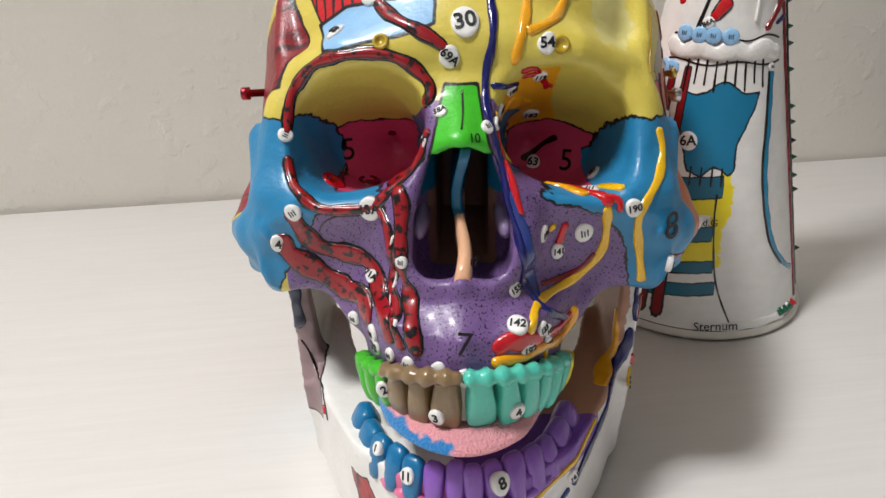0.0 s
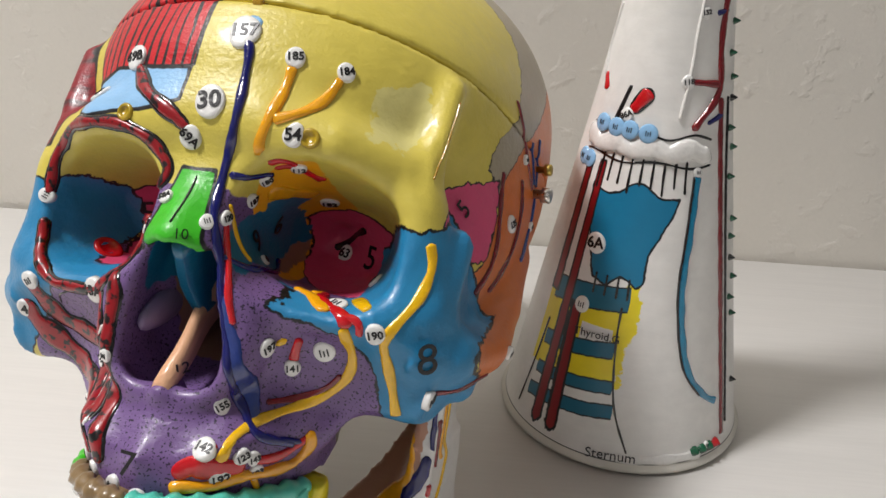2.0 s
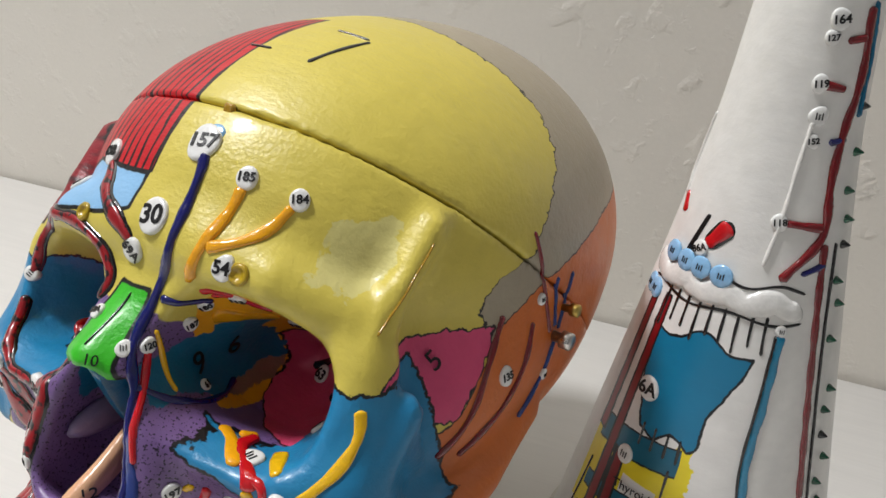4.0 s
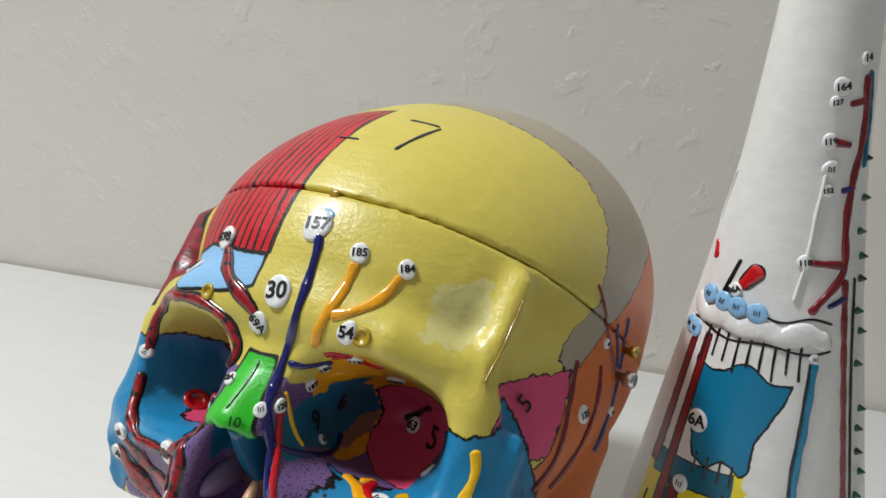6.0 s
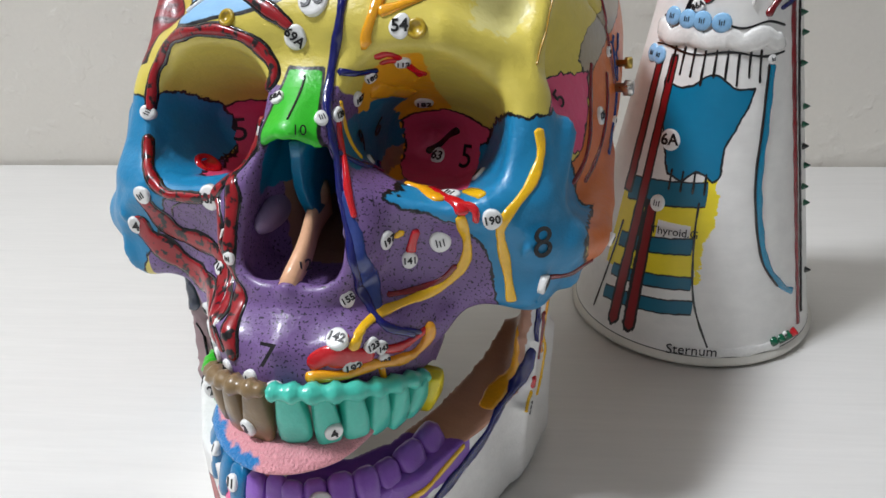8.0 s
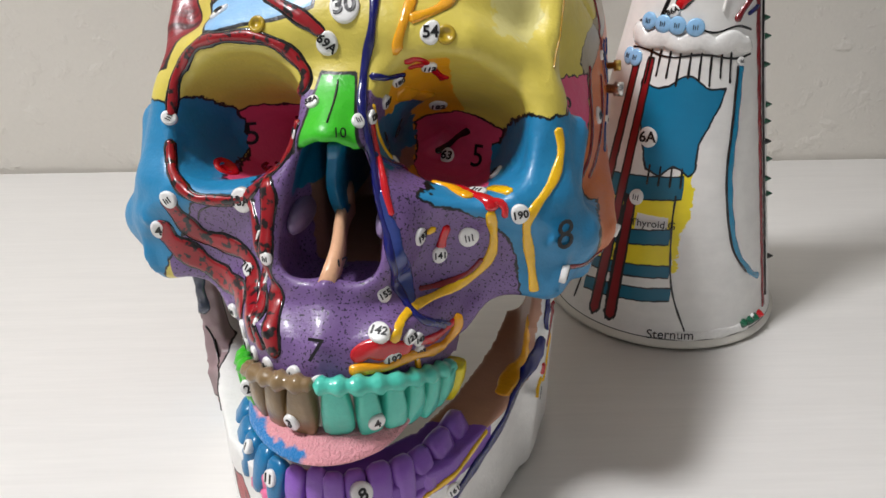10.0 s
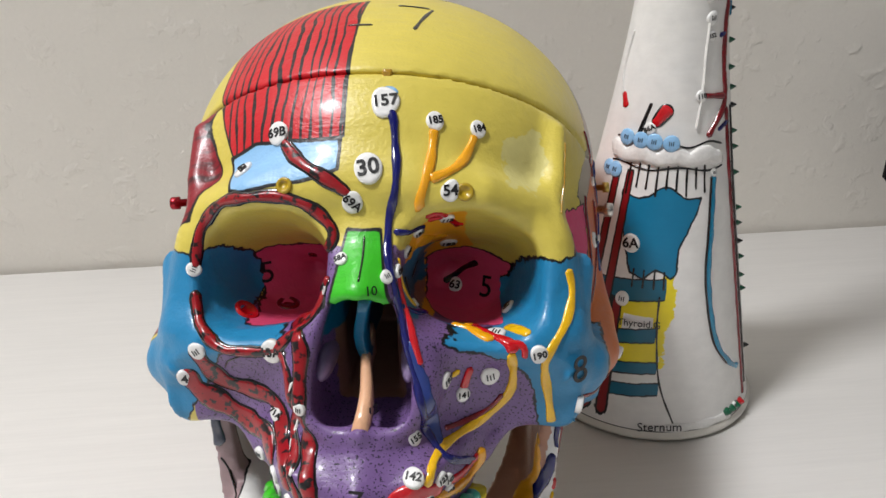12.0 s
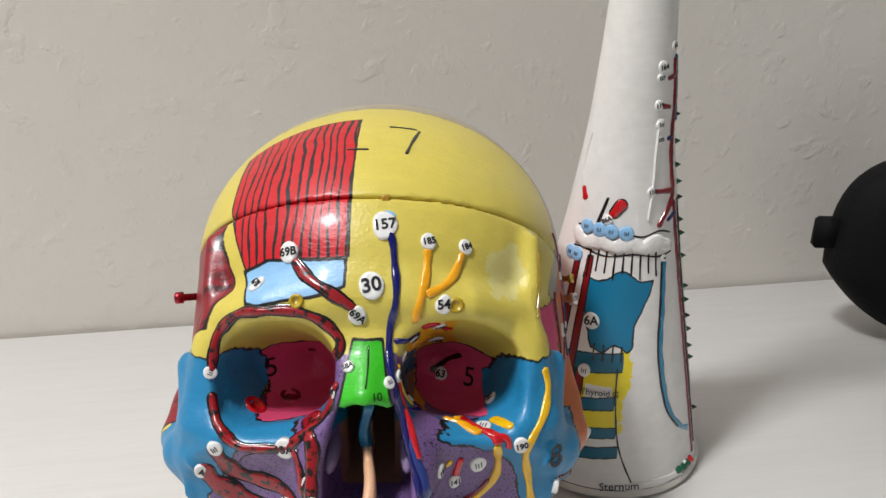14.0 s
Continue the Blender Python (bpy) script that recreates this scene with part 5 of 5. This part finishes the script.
shell = cone_shell()
cone_tree = tree_of(shell)
on_cone = lambda a, z: (float(cone_radius(z)) * math.sin(a), -float(cone_radius(z)) * math.cos(a), z)
CONE_LINES = [
    ("collar", "white", 7.0, 1.5, [on_cone(-1.25 + 0.16 * i, 0.1185 + 0.0015 * math.sin(i * 2.1)) for i in range(13)]),
    ("muscle_strip", "blue", 2.6, 0.6, [(0.0123, -0.0247, 0.1115), (0.0126, -0.0287, 0.0909), (0.0129, -0.0334, 0.0675), (0.0184, -0.0361, 0.0421), (0.027, -0.0334, 0.0292), (0.0332, -0.0286, 0.0243)]),
    ("ink_line", "ink", 0.7, 0.8, [(0.0110, -0.0252, 0.1115), (0.0112, -0.0292, 0.0909), (0.0114, -0.0338, 0.0675), (0.0168, -0.0367, 0.0421), (0.0255, -0.0343, 0.0285)]),
    ("pill", "red", 4.6, 0.7, [(-0.0128, -0.0209, 0.1292), (-0.0095, -0.0215, 0.1340), (-0.0062, -0.0218, 0.1385)]),
    ("pill_outline", "ink", 5.4, 0.3, [(-0.0130, -0.0209, 0.1289), (-0.0095, -0.0215, 0.1340), (-0.0059, -0.0218, 0.1389)]),
    ("vessel", "wine", 2.6, 0.9, [(0.012, -0.01, 0.1974), (0.014, -0.01, 0.1792), (0.0134, -0.0127, 0.1659), (0.0139, -0.0151, 0.1524), (0.0156, -0.0166, 0.1385), (0.0097, -0.0224, 0.1282), (0.008, -0.0238, 0.1249)]),
    ("vessel", "wine", 1.8, 0.8, [(0.0078, -0.0145, 0.1878), (0.0134, -0.0093, 0.1892)]),
    ("vessel", "wine", 2.2, 0.8, [(0.0052, -0.0166, 0.1774), (0.012, -0.0127, 0.1761)]),
    ("vessel", "navy", 1.8, 0.8, [(0.0099, -0.0161, 0.1627), (0.0149, -0.0113, 0.1639)]),
    ("vessel", "wine", 2.4, 0.8, [(0.0051, -0.0217, 0.1415), (0.0161, -0.0158, 0.1402)]),
    ("vessel", "navy", 1.8, 0.8, [(0.0125, -0.022, 0.1275), (0.0165, -0.019, 0.1295), (0.0195, -0.0155, 0.131)]),
    ("vessel", "teal", 1.2, 0.9, [(0.0118, -0.0085, 0.1985), (0.0135, -0.0075, 0.185), (0.0150, -0.0085, 0.168)]),
    ("vessel", "wine", 2.4, 0.7, [on_cone(0.80, 0.137), on_cone(0.82, 0.12), on_cone(0.86, 0.09), on_cone(0.90, 0.055), on_cone(0.93, 0.025), on_cone(0.94, 0.008)]),
    ("ink_line", "ink", 0.6, 0.7, [on_cone(0.98, 0.137), on_cone(0.96, 0.10), on_cone(0.99, 0.05), on_cone(1.0, 0.012)]),
    ("bead_line", "white", 1.0, 0.9, [(0.0058, -0.0172, 0.1693), (0.0051, -0.0194, 0.1556), (0.0048, -0.0214, 0.1435), (0.0030, -0.0235, 0.128)]),
    ("bead_line", "white", 0.9, 0.6, [(-0.0179, -0.0048, 0.1649), (-0.0205, -0.0037, 0.1503), (-0.0216, -0.0074, 0.1383)]),
    ("patch", "red", 3.2, 0.4, [on_cone(-1.25, 0.1415), on_cone(-1.08, 0.134)]),
    ("rim_paint", "white", 4.0, 0.6, [on_cone(-0.1 + 0.1 * i, 0.0062) for i in range(9)]),
]
ink_paths = [[on_cone(-0.78 + 0.135 * i, 0.1165), on_cone(-0.785 + 0.135 * i, 0.1085), on_cone(-0.79 + 0.137 * i, 0.101 + 0.004 * abs(math.sin(i * 1.1)))] for i in range(9)]
ink_paths += [[on_cone(c, 0.0745), on_cone(c + 0.005, 0.0645)] for c in (-0.52, -0.40, -0.28, -0.17)]
ink_paths += [[on_cone(-0.2, 0.064), on_cone(-0.2, 0.05), on_cone(-0.155, 0.031), on_cone(-0.09, 0.02), on_cone(0.03, 0.007)]]
ink_paths += [[on_cone(-0.95, 0.050), on_cone(-1.0, 0.03), on_cone(-1.07, 0.008)]]
ink_paths += [[on_cone(-1.2 + 0.1 * i, 0.1232 + 0.0012 * math.sin(i * 0.9)) for i in range(20)], [on_cone(-1.2 + 0.1 * i, 0.1138 + 0.0009 * math.sin(i * 0.7)) for i in range(20)]]
CONE_LINES += [("ink_line", "ink", 0.85, 0.25, p) for p in ink_paths]
for i, (name, tone, w, h, pts) in enumerate(CONE_LINES):
    part(name, ribbon(cone_tree, pts, w / 1000, h / 1000, i), gloss(tone), cone)
for i in range(6):
    dab = lathe([(0.0031, -0.0006), (0.0033, 0.0), (0.0028, 0.0003), (0.0012, 0.0005)], 16)
    turn, at = frame_at(cone_tree, [(-0.0203, -0.0159, 0.1245), (-0.0160, -0.0200, 0.1242), (-0.0118, -0.0228, 0.1242), (-0.0060, -0.0250, 0.1240), (-0.0255, -0.0105, 0.1105), (-0.0235, -0.0140, 0.1105)][i])
    ob = part("blue_dab", dab, gloss("sky"), cone)
    ob.matrix_local = Matrix.Translation(at) @ turn @ pose(0, 0, 0.0015 if i < 4 else 0.0003)
    me = bars_mesh(0.0024)
    me.materials.append(ink)
    t = new("number", me)
    t.parent = ob
    t.location = (0, 0, 0.0006)
for i, (text, at, r, tilt) in enumerate([("6A", (-0.0187, -0.0274, 0.0834), 4.0, 8), ("", (-0.021, -0.0307, 0.06), 3.2, 0), ("86A", (-0.0135, -0.0205, 0.1288), 2.6, 30), ("164", (0.0059, -0.0149, 0.1929), 2.8, 10), ("127", (0.0050, -0.0152, 0.1885), 2.0, 10), ("119", (0.0052, -0.0166, 0.1774), 2.4, 10),
                                         ("", (0.0067, -0.0169, 0.1695), 2.6, 0), ("152", (0.0068, -0.0175, 0.1631), 2.0, 10), ("118", (0.0044, -0.0219, 0.1414), 2.4, 10), ("116", (0.0070, -0.0285, 0.1195), 2.2, 10), ("162", (0.0125, -0.026, 0.1190), 2.2, 10), ("", (0.0120, -0.025, 0.1120), 1.8, 0), ("14", (0.0110, -0.0110, 0.2010), 2.0, 10), ("", (0.031, -0.035, 0.0085), 1.4, 0)]):
    sticker(cone_tree, cone, at, r / 1000, text, 80 + i, tilt)
lettering(cone_tree, cone, (-0.0145, -0.0358, 0.0508), "Thyroid.G", 0.0042, 4)
lettering(cone_tree, cone, (-0.0048, -0.0479, 0.0068), "Sternum", 0.0055, 2)


def drop_mesh(r, h):
    return lathe([(r, -0.0006), (r * 0.95, 0.0004), (r * 0.55, h * 0.6), (r * 0.15, h)], 10)


for i in range(15):
    z = [0.172, 0.160, 0.150, 0.142, 0.135, 0.125, 0.092, 0.086, 0.078, 0.070, 0.063, 0.056, 0.028, 0.108, 0.118][i]
    turn, at = frame_at(cone_tree, on_cone(1.12 + 0.05 * math.sin(i * 2.3), z))
    ob = part("paint_point", drop_mesh(0.0013, 0.0022), gloss("forest" if i % 4 else "ink"), cone)
    ob.matrix_local = Matrix.Translation(at) @ turn
for i, a in enumerate((0.60, 0.68, 0.76, 0.84)):
    turn, at = frame_at(cone_tree, on_cone(a, 0.0075))
    ob = part("paint_point", drop_mesh(0.0022, 0.0024), gloss("forest" if i < 3 else "red"), cone)
    ob.matrix_local = Matrix.Translation(at) @ turn
turn, at = frame_at(cone_tree, on_cone(-0.86, 0.137))
for i in range(3):
    pts = [Vector(on_cone(-0.78 + 0.03 * i, 0.1255)), Vector(on_cone(-0.70 + 0.02 * i, 0.133)), Vector(on_cone(-0.62 + 0.015 * i, 0.1395))]
    part("ink_line", ribbon(cone_tree, pts, 0.0005, 0.0003, i), ink, cone)

# ---- black case by the wall ----
case = new("headphones_case")
case.matrix_world = pose(0.346, 0.205, 0.0, 0, 0, -10)
tagged(case, "black rounded zip case standing on the table by the wall", "case")
dark = paint("black_fabric", (0.003, 0.003, 0.0035, 1), rough=0.75, coat=0.0, relief=0.5)
dark.node_tree.nodes["Principled BSDF"].inputs["Specular IOR Level"].default_value = 0.15
bm = bmesh.new()
bmesh.ops.create_uvsphere(bm, u_segments=40, v_segments=26, radius=1)
for v in bm.verts:
    p = v.co.copy()
    s = (abs(p.x) ** 2.5 + abs(p.y) ** 2.5 + abs(p.z) ** 2.5) ** (1 / 2.5)
    up = p.z / s * 0.060 + 0.060
    v.co = Vector((p.x / s * 0.052 + 0.6 * max(0.0, 0.045 - up), p.y / s * 0.030, up))
part("body", bm, dark, case)
bm = box(bmesh.new(), (-0.064, -0.006, 0.060), (-0.046, 0.002, 0.080))
bmesh.ops.bevel(bm, geom=list(bm.edges), offset=0.0015, segments=2, affect="EDGES")
part("tab", bm, dark, case)
